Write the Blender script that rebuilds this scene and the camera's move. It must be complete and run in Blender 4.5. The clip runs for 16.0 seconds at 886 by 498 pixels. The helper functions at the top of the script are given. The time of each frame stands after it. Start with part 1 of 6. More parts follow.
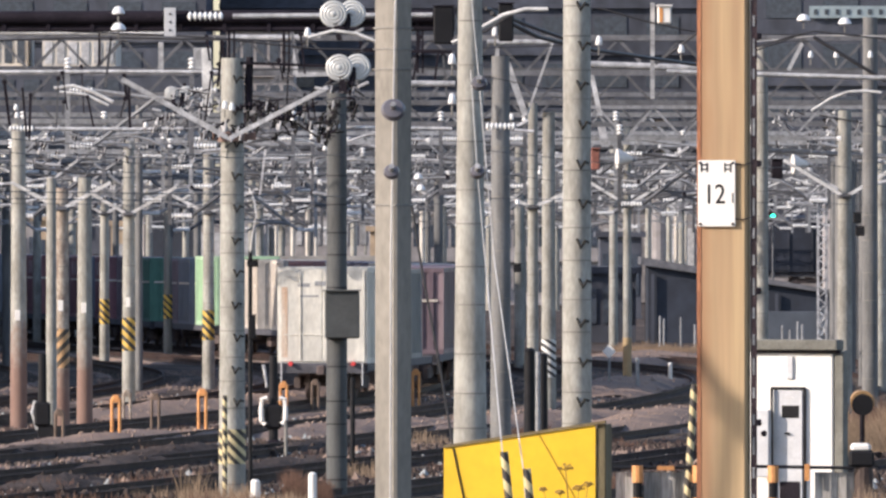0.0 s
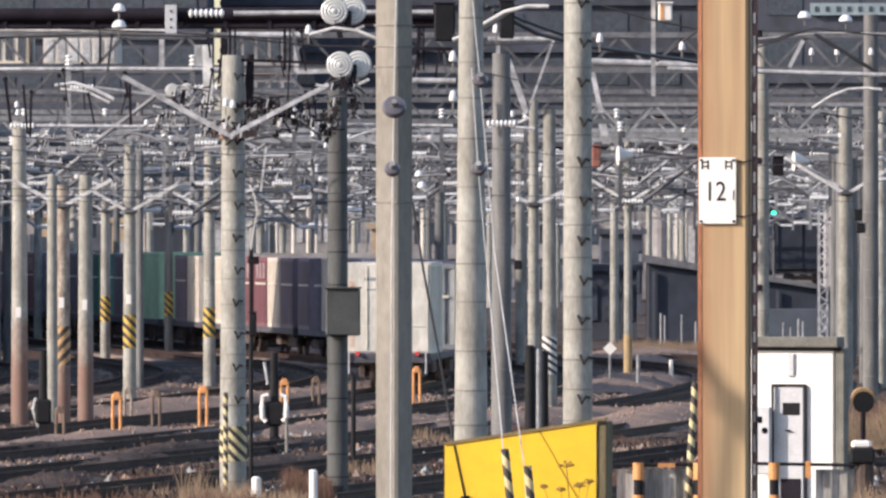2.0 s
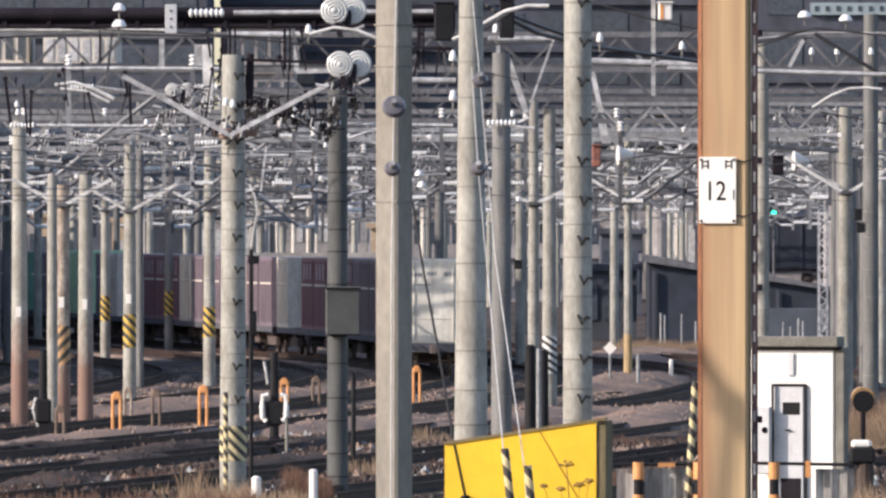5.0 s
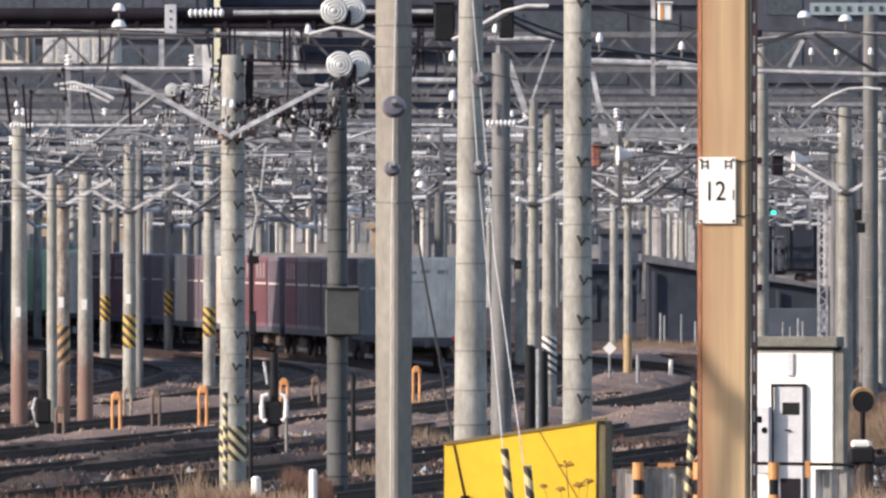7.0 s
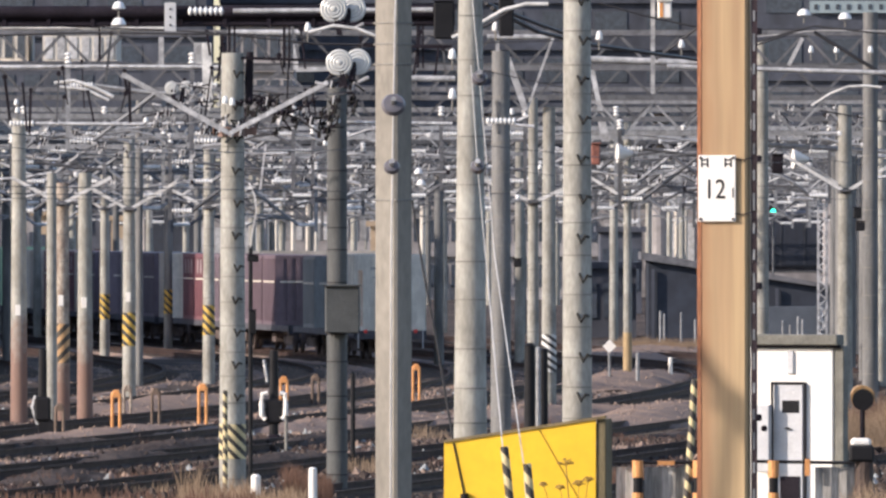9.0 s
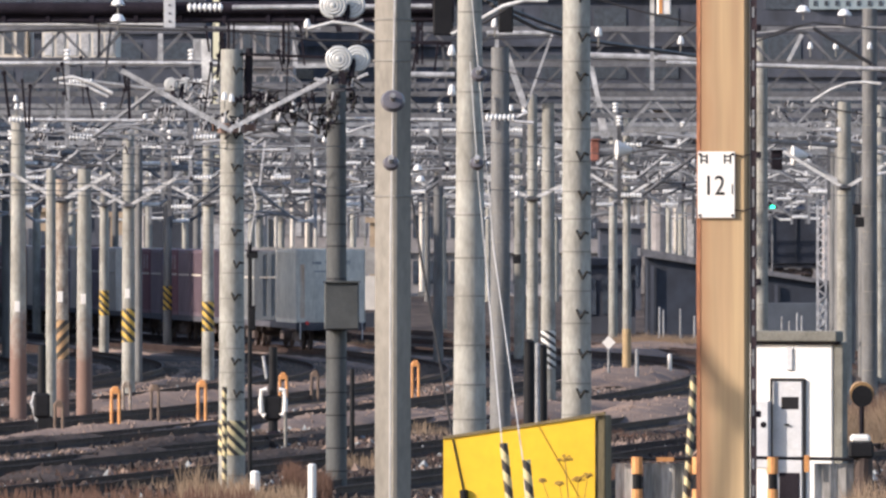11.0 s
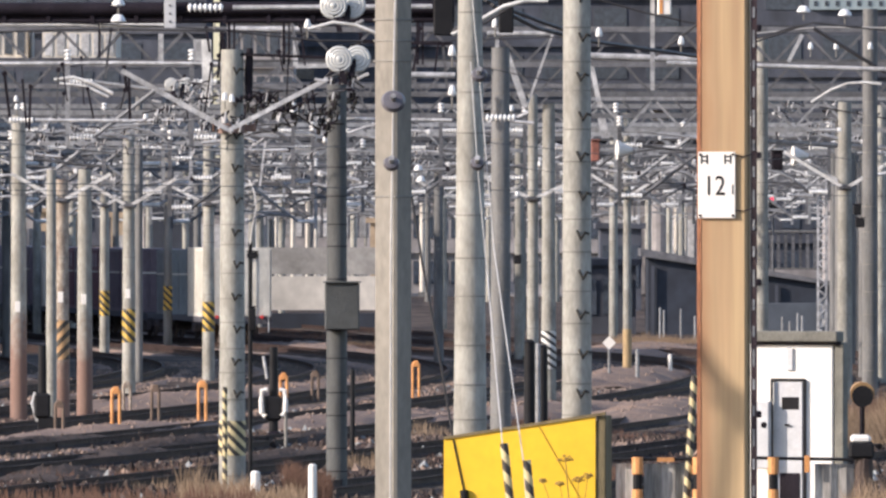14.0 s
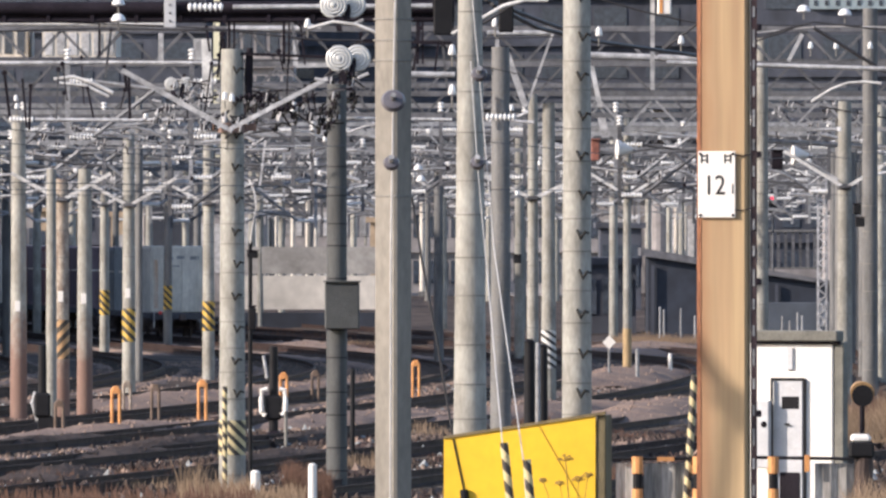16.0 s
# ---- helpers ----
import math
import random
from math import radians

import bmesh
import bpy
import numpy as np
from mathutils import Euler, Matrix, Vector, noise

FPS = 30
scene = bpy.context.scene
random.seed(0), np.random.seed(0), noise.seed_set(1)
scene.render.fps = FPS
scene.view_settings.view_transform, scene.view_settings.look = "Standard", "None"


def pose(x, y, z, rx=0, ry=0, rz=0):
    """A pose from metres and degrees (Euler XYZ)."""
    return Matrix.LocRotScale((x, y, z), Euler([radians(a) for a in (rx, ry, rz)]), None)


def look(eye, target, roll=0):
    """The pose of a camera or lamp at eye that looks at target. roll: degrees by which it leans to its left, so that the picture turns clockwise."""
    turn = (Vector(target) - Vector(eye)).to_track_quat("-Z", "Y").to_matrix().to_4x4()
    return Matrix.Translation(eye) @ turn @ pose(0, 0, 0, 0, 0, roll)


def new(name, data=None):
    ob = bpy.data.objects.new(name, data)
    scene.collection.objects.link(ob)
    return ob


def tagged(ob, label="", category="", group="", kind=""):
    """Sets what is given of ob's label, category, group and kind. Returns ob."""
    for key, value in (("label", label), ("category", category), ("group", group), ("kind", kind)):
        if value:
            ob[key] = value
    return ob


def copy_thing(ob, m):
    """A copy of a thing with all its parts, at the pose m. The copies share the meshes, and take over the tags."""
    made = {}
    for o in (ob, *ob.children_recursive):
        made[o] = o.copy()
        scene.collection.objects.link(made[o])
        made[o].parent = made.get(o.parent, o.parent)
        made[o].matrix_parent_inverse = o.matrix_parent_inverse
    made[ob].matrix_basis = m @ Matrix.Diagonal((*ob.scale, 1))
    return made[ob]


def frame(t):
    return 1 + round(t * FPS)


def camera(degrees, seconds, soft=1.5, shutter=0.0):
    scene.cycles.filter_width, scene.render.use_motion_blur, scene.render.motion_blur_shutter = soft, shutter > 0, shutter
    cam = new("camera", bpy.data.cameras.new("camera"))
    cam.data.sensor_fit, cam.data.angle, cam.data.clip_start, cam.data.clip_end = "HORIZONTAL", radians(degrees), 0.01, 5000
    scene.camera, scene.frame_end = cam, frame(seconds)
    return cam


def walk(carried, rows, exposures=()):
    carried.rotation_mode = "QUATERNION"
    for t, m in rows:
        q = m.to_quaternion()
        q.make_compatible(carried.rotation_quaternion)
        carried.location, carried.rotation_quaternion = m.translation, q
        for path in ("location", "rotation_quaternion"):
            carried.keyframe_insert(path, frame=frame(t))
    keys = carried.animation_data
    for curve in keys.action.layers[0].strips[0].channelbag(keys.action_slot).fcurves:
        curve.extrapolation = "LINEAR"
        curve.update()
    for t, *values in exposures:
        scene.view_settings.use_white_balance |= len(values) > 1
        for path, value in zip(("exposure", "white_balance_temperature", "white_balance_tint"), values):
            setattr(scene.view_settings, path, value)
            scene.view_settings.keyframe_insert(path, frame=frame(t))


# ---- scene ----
# A railway yard seen through a long lens: camera 4.6 m above the rails, y runs away from it.
cam = camera(4.26, 16.0, soft=2.55)
# (seconds, sway, nod) of the tripod head, degrees
NOD = [(0, 0.0000, -0.1006), (0.5, 0.0027, -0.0897), (1, 0.0041, -0.1060), (1.5, 0.0027, -0.1006), (2, 0.0041, -0.1142), (2.5, 0.0054, -0.1169), (3, 0.0054, -0.1155), (3.5, 0.0068, -0.1155), (4, 0.0054, -0.1142), (5.2, 0.0041, -0.1169), (6.5, 0.0041, -0.1196), (7, 0.0027, -0.1155), (7.5, 0.0041, -0.1223), (8, 0.0027, -0.1210), (8.5, 0.0027, -0.1155), (9, 0.0014, -0.1250), (9.2, 0.0000, -0.1522), (10.3, -0.0014, -0.1468), (11.5, -0.0022, -0.1413), (12, -0.0014, -0.1454), (12.5, -0.0027, -0.1345), (13, -0.0014, -0.1413), (13.5, -0.0019, -0.1400), (14, 0.0000, -0.1413), (14.5, 0.0000, -0.1413), (15, -0.0014, -0.1413), (15.5, 0.0000, -0.1427), (16, 0.0000, -0.1441)]
walk(cam, [(t, pose(0, 0, 4.64, 90 + nod, 0, sway)) for t, sway, nod in NOD],
     exposures=[(0, 0.11, 6500, 18), (9, 0.11, 6500, 18), (11.5, 0.15, 6500, 18), (16, 0.15, 6500, 18)])

# ---- light: low winter sun from the side, a little behind the camera ----
SUN_AZ, SUN_EL = 21.0, 25.0
to_sun = Vector((-math.cos(radians(SUN_AZ)) * math.cos(radians(SUN_EL)), -math.sin(radians(SUN_AZ)) * math.cos(radians(SUN_EL)), math.sin(radians(SUN_EL))))
world = bpy.data.worlds.new("sky")
scene.world = world
world.use_nodes = True
wn = world.node_tree.nodes
sky = wn.new("ShaderNodeTexSky")
sky.sky_type, sky.sun_disc = "NISHITA", False
sky.sun_elevation, sky.sun_rotation = radians(SUN_EL), math.atan2(to_sun.x, to_sun.y)
world.node_tree.links.new(sky.outputs[0], wn["Background"].inputs[0])
wn["Background"].inputs[1].default_value = 0.215
sun = new("sun", bpy.data.lights.new("sun", "SUN"))
sun.data.energy, sun.data.angle, sun.data.color = 5.4, radians(0.5), (1.0, 0.91, 0.78)
sun.matrix_world = look(to_sun * 50, (0, 0, 0))


# ---- materials ----
def mat(name, col, rough=0.8, metal=0.0, vary=0.25, scale=3.0, fine=40.0, bump=0.02, stretch=(1, 1, 1), tint=None, spread=0.0):
    """Paint or stone with blotches at two scales; tint: a second colour that the large blotches lead to; spread: change from object to object."""
    m = bpy.data.materials.new(name)
    m.use_nodes = True
    nt = m.node_tree
    b = nt.nodes["Principled BSDF"]
    b.inputs["Roughness"].default_value, b.inputs["Metallic"].default_value = rough, metal
    co = nt.nodes.new("ShaderNodeTexCoord")
    mp = nt.nodes.new("ShaderNodeMapping")
    mp.inputs["Scale"].default_value = stretch
    nt.links.new(co.outputs["Object"], mp.inputs[0])
    info = nt.nodes.new("ShaderNodeObjectInfo")
    n1, n2 = nt.nodes.new("ShaderNodeTexNoise"), nt.nodes.new("ShaderNodeTexNoise")
    for n, s, d in ((n1, scale, 3), (n2, fine, 2)):
        n.noise_dimensions = "4D"
        n.inputs["Scale"].default_value, n.inputs["Detail"].default_value = s, d
        nt.links.new(mp.outputs[0], n.inputs["Vector"])
        nt.links.new(info.outputs["Random"], n.inputs["W"])
    dark = tuple(c * (1 - vary) for c in col) if tint is None else tint
    ramp = nt.nodes.new("ShaderNodeMix")
    ramp.data_type = "RGBA"
    ramp.inputs["A"].default_value, ramp.inputs["B"].default_value = (*dark, 1), (*(min(1, c * (1 + vary * 0.4)) for c in col), 1)
    cr = nt.nodes.new("ShaderNodeMapRange")
    cr.inputs["From Min"].default_value, cr.inputs["From Max"].default_value = 0.35, 0.65
    nt.links.new(n1.outputs["Fac"], cr.inputs["Value"])
    nt.links.new(cr.outputs[0], ramp.inputs["Factor"])
    hs = nt.nodes.new("ShaderNodeHueSaturation")
    v = nt.nodes.new("ShaderNodeMapRange")
    v.inputs["To Min"].default_value, v.inputs["To Max"].default_value = 1 - vary * 0.7, 1 + vary * 0.5
    v.inputs["From Min"].default_value, v.inputs["From Max"].default_value = 0.3, 0.7
    nt.links.new(n2.outputs["Fac"], v.inputs["Value"])
    mul = nt.nodes.new("ShaderNodeMath")
    mul.operation = "MULTIPLY"
    o = nt.nodes.new("ShaderNodeMapRange")
    o.inputs["To Min"].default_value, o.inputs["To Max"].default_value = 1 - spread, 1 + spread
    nt.links.new(info.outputs["Random"], o.inputs["Value"])
    nt.links.new(v.outputs[0], mul.inputs[0])
    nt.links.new(o.outputs[0], mul.inputs[1])
    nt.links.new(mul.outputs[0], hs.inputs["Value"])
    nt.links.new(ramp.outputs["Result"], hs.inputs["Color"])
    nt.links.new(hs.outputs[0], b.inputs["Base Color"])
    if bump:
        bp = nt.nodes.new("ShaderNodeBump")
        bp.inputs["Strength"].default_value, bp.inputs["Distance"].default_value = 0.6, bump
        nt.links.new(n2.outputs["Fac"], bp.inputs["Height"])
        nt.links.new(bp.outputs[0], b.inputs["Normal"])
    return m


def striped(name, light, dark, period, lean):
    """Hazard stripes: bands that climb round the thing."""
    m = mat(name, light, 0.6, vary=0.2)
    nt = m.node_tree
    b = nt.nodes["Principled BSDF"]
    src = b.inputs["Base Color"].links[0].from_socket
    co = nt.nodes.new("ShaderNodeTexCoord")
    sep = nt.nodes.new("ShaderNodeSeparateXYZ")
    nt.links.new(co.outputs["Object"], sep.inputs[0])
    a = nt.nodes.new("ShaderNodeMath")
    a.operation, a.inputs[1].default_value = "MULTIPLY_ADD", lean
    nt.links.new(sep.outputs["X"], a.inputs[0])
    nt.links.new(sep.outputs["Z"], a.inputs[2])
    p = nt.nodes.new("ShaderNodeMath")
    p.operation, p.inputs[1].default_value = "FLOORED_MODULO", period
    nt.links.new(a.outputs[0], p.inputs[0])
    g = nt.nodes.new("ShaderNodeMath")
    g.operation, g.inputs[1].default_value = "GREATER_THAN", period * 0.5
    nt.links.new(p.outputs[0], g.inputs[0])
    mix = nt.nodes.new("ShaderNodeMix")
    mix.data_type = "RGBA"
    mix.inputs["B"].default_value = (*dark, 1)
    nt.links.new(g.outputs[0], mix.inputs["Factor"])
    nt.links.new(src, mix.inputs["A"])
    nt.links.new(mix.outputs["Result"], b.inputs["Base Color"])
    return m


def glowing(name, col, power):
    m = bpy.data.materials.new(name)
    m.use_nodes = True
    b = m.node_tree.nodes["Principled BSDF"]
    b.inputs["Emission Color"].default_value, b.inputs["Emission Strength"].default_value = (*col, 1), power
    b.inputs["Base Color"].default_value = (*col, 1)
    return m


CONCRETE = mat("spun concrete", (0.312, 0.308, 0.275), 0.85, vary=0.26, scale=2.6, fine=14, bump=0.006, stretch=(1.5, 1.5, 0.6), tint=(0.222, 0.214, 0.186), spread=0.14)
CONCRETE_WARM = mat("brown-stained concrete", (0.36, 0.31, 0.25), 0.85, vary=0.5, scale=2.6, fine=12, bump=0.006, stretch=(2.2, 2.2, 1.0), tint=(0.20, 0.145, 0.115), spread=0.1)
CONCRETE_DULL = mat("aged grey concrete", (0.245, 0.226, 0.192), 0.85, vary=0.22, scale=1.2, fine=14, bump=0.004, stretch=(1.2, 1.2, 0.5), tint=(0.195, 0.18, 0.152))
# darker copy of the concrete, also used for posts that stand in shade
CONCRETE_GREY = mat("darker grey concrete", (0.17, 0.17, 0.165), 0.85, vary=0.3, scale=2, fine=30, stretch=(3, 3, 0.5), spread=0.15)
STEEL_DARK = mat("dark painted steel", (0.022, 0.018, 0.024), 0.7, 0.0, vary=0.35, scale=2, spread=0.15)
GALV = mat("galvanised steel", (0.31, 0.315, 0.32), 0.55, 0.2, vary=0.3, scale=6, spread=0.25)
GALV_BRIGHT = mat("bright galvanised steel", (0.51, 0.51, 0.51), 0.55, 0.1, vary=0.4, scale=5, spread=0.15)
GALV_DULL = mat("weathered galvanised steel", (0.13, 0.132, 0.14), 0.65, 0.2, vary=0.35, scale=4, spread=0.3)
BAND = mat("dark steel band", (0.215, 0.205, 0.183), 0.7, 0.1, vary=0.3)
STEP = mat("black step iron", (0.035, 0.033, 0.03), 0.7, 0.1, vary=0.3)
RUST_COAT = mat("brown rust stain", (0.21, 0.125, 0.095), 0.85, vary=0.35, scale=2, tint=(0.28, 0.2, 0.17), stretch=(2, 2, 0.5))
PORCELAIN = mat("white porcelain", (0.80, 0.80, 0.78), 0.25, vary=0.1, bump=0)
WIRE = mat("dark copper wire", (0.06, 0.058, 0.06), 0.6, 0.5, vary=0.2, bump=0)
ARM_PALE = mat("pale glazed arm", (0.68, 0.67, 0.64), 0.45, vary=0.3, scale=4, bump=0)
WIRE_LIGHT = mat("bright stranded wire", (0.55, 0.54, 0.52), 0.5, 0.0, vary=0.2, bump=0)


def stained(name, base, height, axis="Z", rag=2.2, soft=1.1, rust=(0.20, 0.115, 0.088)):
    """A surface stained by rust from one side up to a ragged edge: its foot, or along another axis."""
    m = base.copy()
    m.name = name
    nt = m.node_tree
    b = nt.nodes["Principled BSDF"]
    src = b.inputs["Base Color"].links[0].from_socket
    co, sep = nt.nodes.new("ShaderNodeTexCoord"), nt.nodes.new("ShaderNodeSeparateXYZ")
    nt.links.new(co.outputs["Object"], sep.inputs[0])
    n = nt.nodes.new("ShaderNodeTexNoise")
    n.inputs["Scale"].default_value, n.inputs["Detail"].default_value = 3.0, 3
    nt.links.new(co.outputs["Object"], n.inputs["Vector"])
    a = nt.nodes.new("ShaderNodeMath")
    a.operation, a.inputs[1].default_value = "MULTIPLY_ADD", rag
    nt.links.new(n.outputs["Fac"], a.inputs[0])
    nt.links.new(sep.outputs[axis], a.inputs[2])
    r = nt.nodes.new("ShaderNodeMapRange")
    r.inputs["From Min"].default_value, r.inputs["From Max"].default_value = height + rag * 0.5 - soft * 0.55, height + rag * 0.5 + soft * 0.45
    r.inputs["To Min"].default_value, r.inputs["To Max"].default_value = 0.9, 0.0
    nt.links.new(a.outputs[0], r.inputs["Value"])
    mix = nt.nodes.new("ShaderNodeMix")
    mix.data_type = "RGBA"
    mix.inputs["B"].default_value = (*rust, 1)
    nt.links.new(r.outputs[0], mix.inputs["Factor"])
    nt.links.new(src, mix.inputs["A"])
    nt.links.new(mix.outputs["Result"], b.inputs["Base Color"])
    return m


YELLOW = mat("yellow enamel", (0.82, 0.50, 0.02), 0.5, vary=0.08, scale=1.2, fine=9, bump=0.0)
HAZARD = striped("yellow and black bands", (0.62, 0.40, 0.07), (0.03, 0.03, 0.03), 0.27, 1.0)
HAZARD_PALE = striped("cream and black bands", (0.62, 0.52, 0.28), (0.04, 0.035, 0.03), 0.2, 1.0)
HAZARD_RUST = striped("faded orange and black bands", (0.50, 0.30, 0.14), (0.05, 0.04, 0.03), 0.3, -1.0)
HAZARD_WHITE = striped("white and black bands", (0.65, 0.65, 0.62), (0.03, 0.03, 0.03), 0.2, 0.7)
WHITE = mat("white paint", (0.84, 0.81, 0.75), 0.5, vary=0.06, scale=1.5, bump=0.003)
GREY_PAINT = mat("pale grey paint", (0.54, 0.55, 0.56), 0.5, vary=0.12, bump=0.003)
# the mast stands in shade, which is put into this grey
MAST_SHADED = mat("dark grey mast paint", (0.086, 0.09, 0.088), 0.7, vary=0.3, scale=2, stretch=(3, 3, 0.5))
BLACK = mat("black paint", (0.02, 0.02, 0.022), 0.5, vary=0.2, bump=0)
ORANGE = mat("orange paint", (0.70, 0.32, 0.11), 0.6, vary=0.25, bump=0.004)
RAIL_RUST = mat("rusted rail", (0.06, 0.042, 0.038), 0.7, 0.3, vary=0.35, scale=3)
SLEEPER = mat("old sleeper", (0.13, 0.11, 0.095), 0.9, vary=0.35, scale=5, spread=0.25)
STONE = mat("brown ballast stone", (0.27, 0.192, 0.146), 0.9, vary=0.4, scale=0.5, fine=14, bump=0.05, tint=(0.18, 0.145, 0.13))
# dark ballast tone with darker blotches, used for the near tracks
CINDER = mat("dark cinder ballast", (0.085, 0.066, 0.056), 0.9, vary=0.5, scale=0.6, fine=9, bump=0.09, tint=(0.03, 0.024, 0.022), stretch=(1.0, 0.6, 1.0))
EARTH = mat("yard ground", (0.115, 0.088, 0.074), 0.95, vary=0.45, scale=0.7, fine=5, bump=0.12, tint=(0.028, 0.024, 0.022), stretch=(1.0, 0.6, 1.0))
RUST_RED = mat("weathered red lead paint", (0.27, 0.10, 0.07), 0.7, vary=0.35, scale=6)
GRASS = mat("dry grass", (0.34, 0.245, 0.165), 0.9, vary=0.4, scale=3, spread=0.2)

# dusty, broken surfaces have next to no sheen
for dusty in (STONE, CINDER, EARTH, SLEEPER, RAIL_RUST, GRASS, BLACK, STEEL_DARK, STEP):
    dusty.node_tree.nodes["Principled BSDF"].inputs["Specular IOR Level"].default_value = 0.1


# ---- mesh helpers ----
class Form:
    """Vertices and faces of one mesh."""

    def __init__(self):
        self.v, self.f = [], []

    def add(self, v, f):
        n = len(self.v)
        self.v += [tuple(p) for p in v]
        self.f += [tuple(i + n for i in q) for q in f]
        return self

    def box(self, c, size, turn=0.0, bevel=0.0):
        sx, sy, sz = (d / 2 for d in size)
        cs, sn = math.cos(radians(turn)), math.sin(radians(turn))
        if bevel:
            b = bevel
            ring = [(-sx + b, -sy), (sx - b, -sy), (sx, -sy + b), (sx, sy - b), (sx - b, sy), (-sx + b, sy), (-sx, sy - b), (-sx, -sy + b)]
            inner = [(x * (1 - b / sx), y * (1 - b / sy)) for x, y in ring]
            lev = [(inner, -sz), (ring, -sz + b), (ring, sz - b), (inner, sz)]
            v = [(c[0] + x * cs - y * sn, c[1] + x * sn + y * cs, c[2] + z) for r, z in lev for x, y in r]
            f = [tuple(range(7, -1, -1)), tuple(range(24, 32))]
            f += [(k * 8 + i, k * 8 + (i + 1) % 8, k * 8 + 8 + (i + 1) % 8, k * 8 + 8 + i) for k in range(3) for i in range(8)]
            return self.add(v, f)
        v = [(c[0] + x * cs - y * sn, c[1] + x * sn + y * cs, c[2] + z) for z in (-sz, sz) for x, y in ((-sx, -sy), (sx, -sy), (sx, sy), (-sx, sy))]
        return self.add(v, [(3, 2, 1, 0), (4, 5, 6, 7), (0, 1, 5, 4), (1, 2, 6, 5), (2, 3, 7, 6), (3, 0, 4, 7)])

    def tube(self, points, radii, sides=10, caps=True):
        """A round bar through the points; radii: one, or one for each point."""
        pts = [Vector(p) for p in points]
        if not isinstance(radii, (list, tuple)):
            radii = [radii] * len(pts)
        v, f = [], []
        for i, p in enumerate(pts):
            d = (pts[min(i + 1, len(pts) - 1)] - pts[max(i - 1, 0)]).normalized()
            u = d.orthogonal() if abs(d.z) < 0.95 else d.cross(Vector((0, 1, 0)))
            u = (Vector((0, 0, 1)).cross(d) if abs(d.z) < 0.95 else u).normalized()
            w = d.cross(u)
            v += [p + (u * math.cos(2 * math.pi * k / sides) + w * math.sin(2 * math.pi * k / sides)) * radii[i] for k in range(sides)]
        for i in range(len(pts) - 1):
            f += [(i * sides + k, i * sides + (k + 1) % sides, (i + 1) * sides + (k + 1) % sides, (i + 1) * sides + k) for k in range(sides)]
        if caps:
            n = len(pts) * sides
            f += [tuple(range(sides - 1, -1, -1)), tuple(range(n - sides, n))]
        return self.add(v, f)

    def bar(self, p, q, w, h=0):
        """A square bar from p to q."""
        p, q, h = Vector(p), Vector(q), h or w
        d = (q - p).normalized()
        u = (d.cross(Vector((0, 0, 1))) if abs(d.z) < 0.95 else Vector((1, 0, 0))).normalized()
        t = u.cross(d).normalized()
        v = [e + u * a * w / 2 + t * b * h / 2 for e in (p, q) for a, b in ((-1, -1), (1, -1), (1, 1), (-1, 1))]
        return self.add(v, [(3, 2, 1, 0), (4, 5, 6, 7), (0, 1, 5, 4), (1, 2, 6, 5), (2, 3, 7, 6), (3, 0, 4, 7)])

    def prism(self, outline, y0, y1):
        """An outline in x and z, drawn out along y."""
        n = len(outline)
        v = [(x, y, z) for y in (y0, y1) for x, z in outline]
        return self.add(v, [tuple(range(n)), tuple(range(2 * n - 1, n - 1, -1))] + [(i, n + i, n + (i + 1) % n, (i + 1) % n) for i in range(n)])

    def mesh(self, name, smooth=False):
        me = bpy.data.meshes.new(name)
        me.from_pydata(self.v, [], self.f)
        bm = bmesh.new()
        bm.from_mesh(me)
        bmesh.ops.recalc_face_normals(bm, faces=bm.faces)
        if smooth:
            for q in bm.faces:
                q.smooth = True
            for e in bm.edges:
                if len(e.link_faces) == 2 and e.calc_face_angle(0) > 0.7:
                    e.smooth = False
        bm.to_mesh(me)
        bm.free()
        return me


def part(name, form, material, parent, label="", at=None, smooth=False, kind=""):
    me = form.mesh(name, smooth) if isinstance(form, Form) else form
    if material is not None and not me.materials:
        me.materials.append(material)
    ob = new(name, me)
    ob.parent = parent
    if at is not None:
        ob.matrix_basis = at
    return tagged(ob, label=label, kind=kind)


def thing(name, at, label, category, group=""):
    ob = new(name)
    ob.matrix_basis = at
    return tagged(ob, label, category, group)


def structure(name, form, material, label, category, smooth=False):
    me = form.mesh(name, smooth)
    me.materials.append(material)
    return tagged(new(name, me), label, category, kind="structure")


# ---- the lie of the tracks ----
def lean(y):
    """Sideways drift of the train's track for each metre away from the camera."""
    knots = [(0, 0.22), (240, 0.17), (300, 0.125), (340, 0.08), (372, 0.0), (410, -0.12), (440, -0.142), (3000, -0.142)]
    for (a, p), (b, q) in zip(knots, knots[1:]):
        if y <= b:
            return p + (q - p) * (y - a) / (b - a)
    return knots[-1][1]


LINE = {372: -0.35}
for k in range(373, 1000):
    LINE[k] = LINE[k - 1] + lean(k - 0.5)
for k in range(371, 60, -1):
    LINE[k] = LINE[k + 1] - lean(k + 0.5)


def track_x(y, off=0.0):
    k = min(max(int(y), 62), 997)
    return LINE[k] + (LINE[k + 1] - LINE[k]) * (y - k) + off


# ---- ground ----
def rise(x, y):
    """Height of the ground: low banks of ballast between the tracks."""
    return -0.22 + 0.10 * noise.noise((x * 0.15, y * 0.03, 0.0)) + 0.05 * noise.noise((x * 0.6, y * 0.12, 4.0))


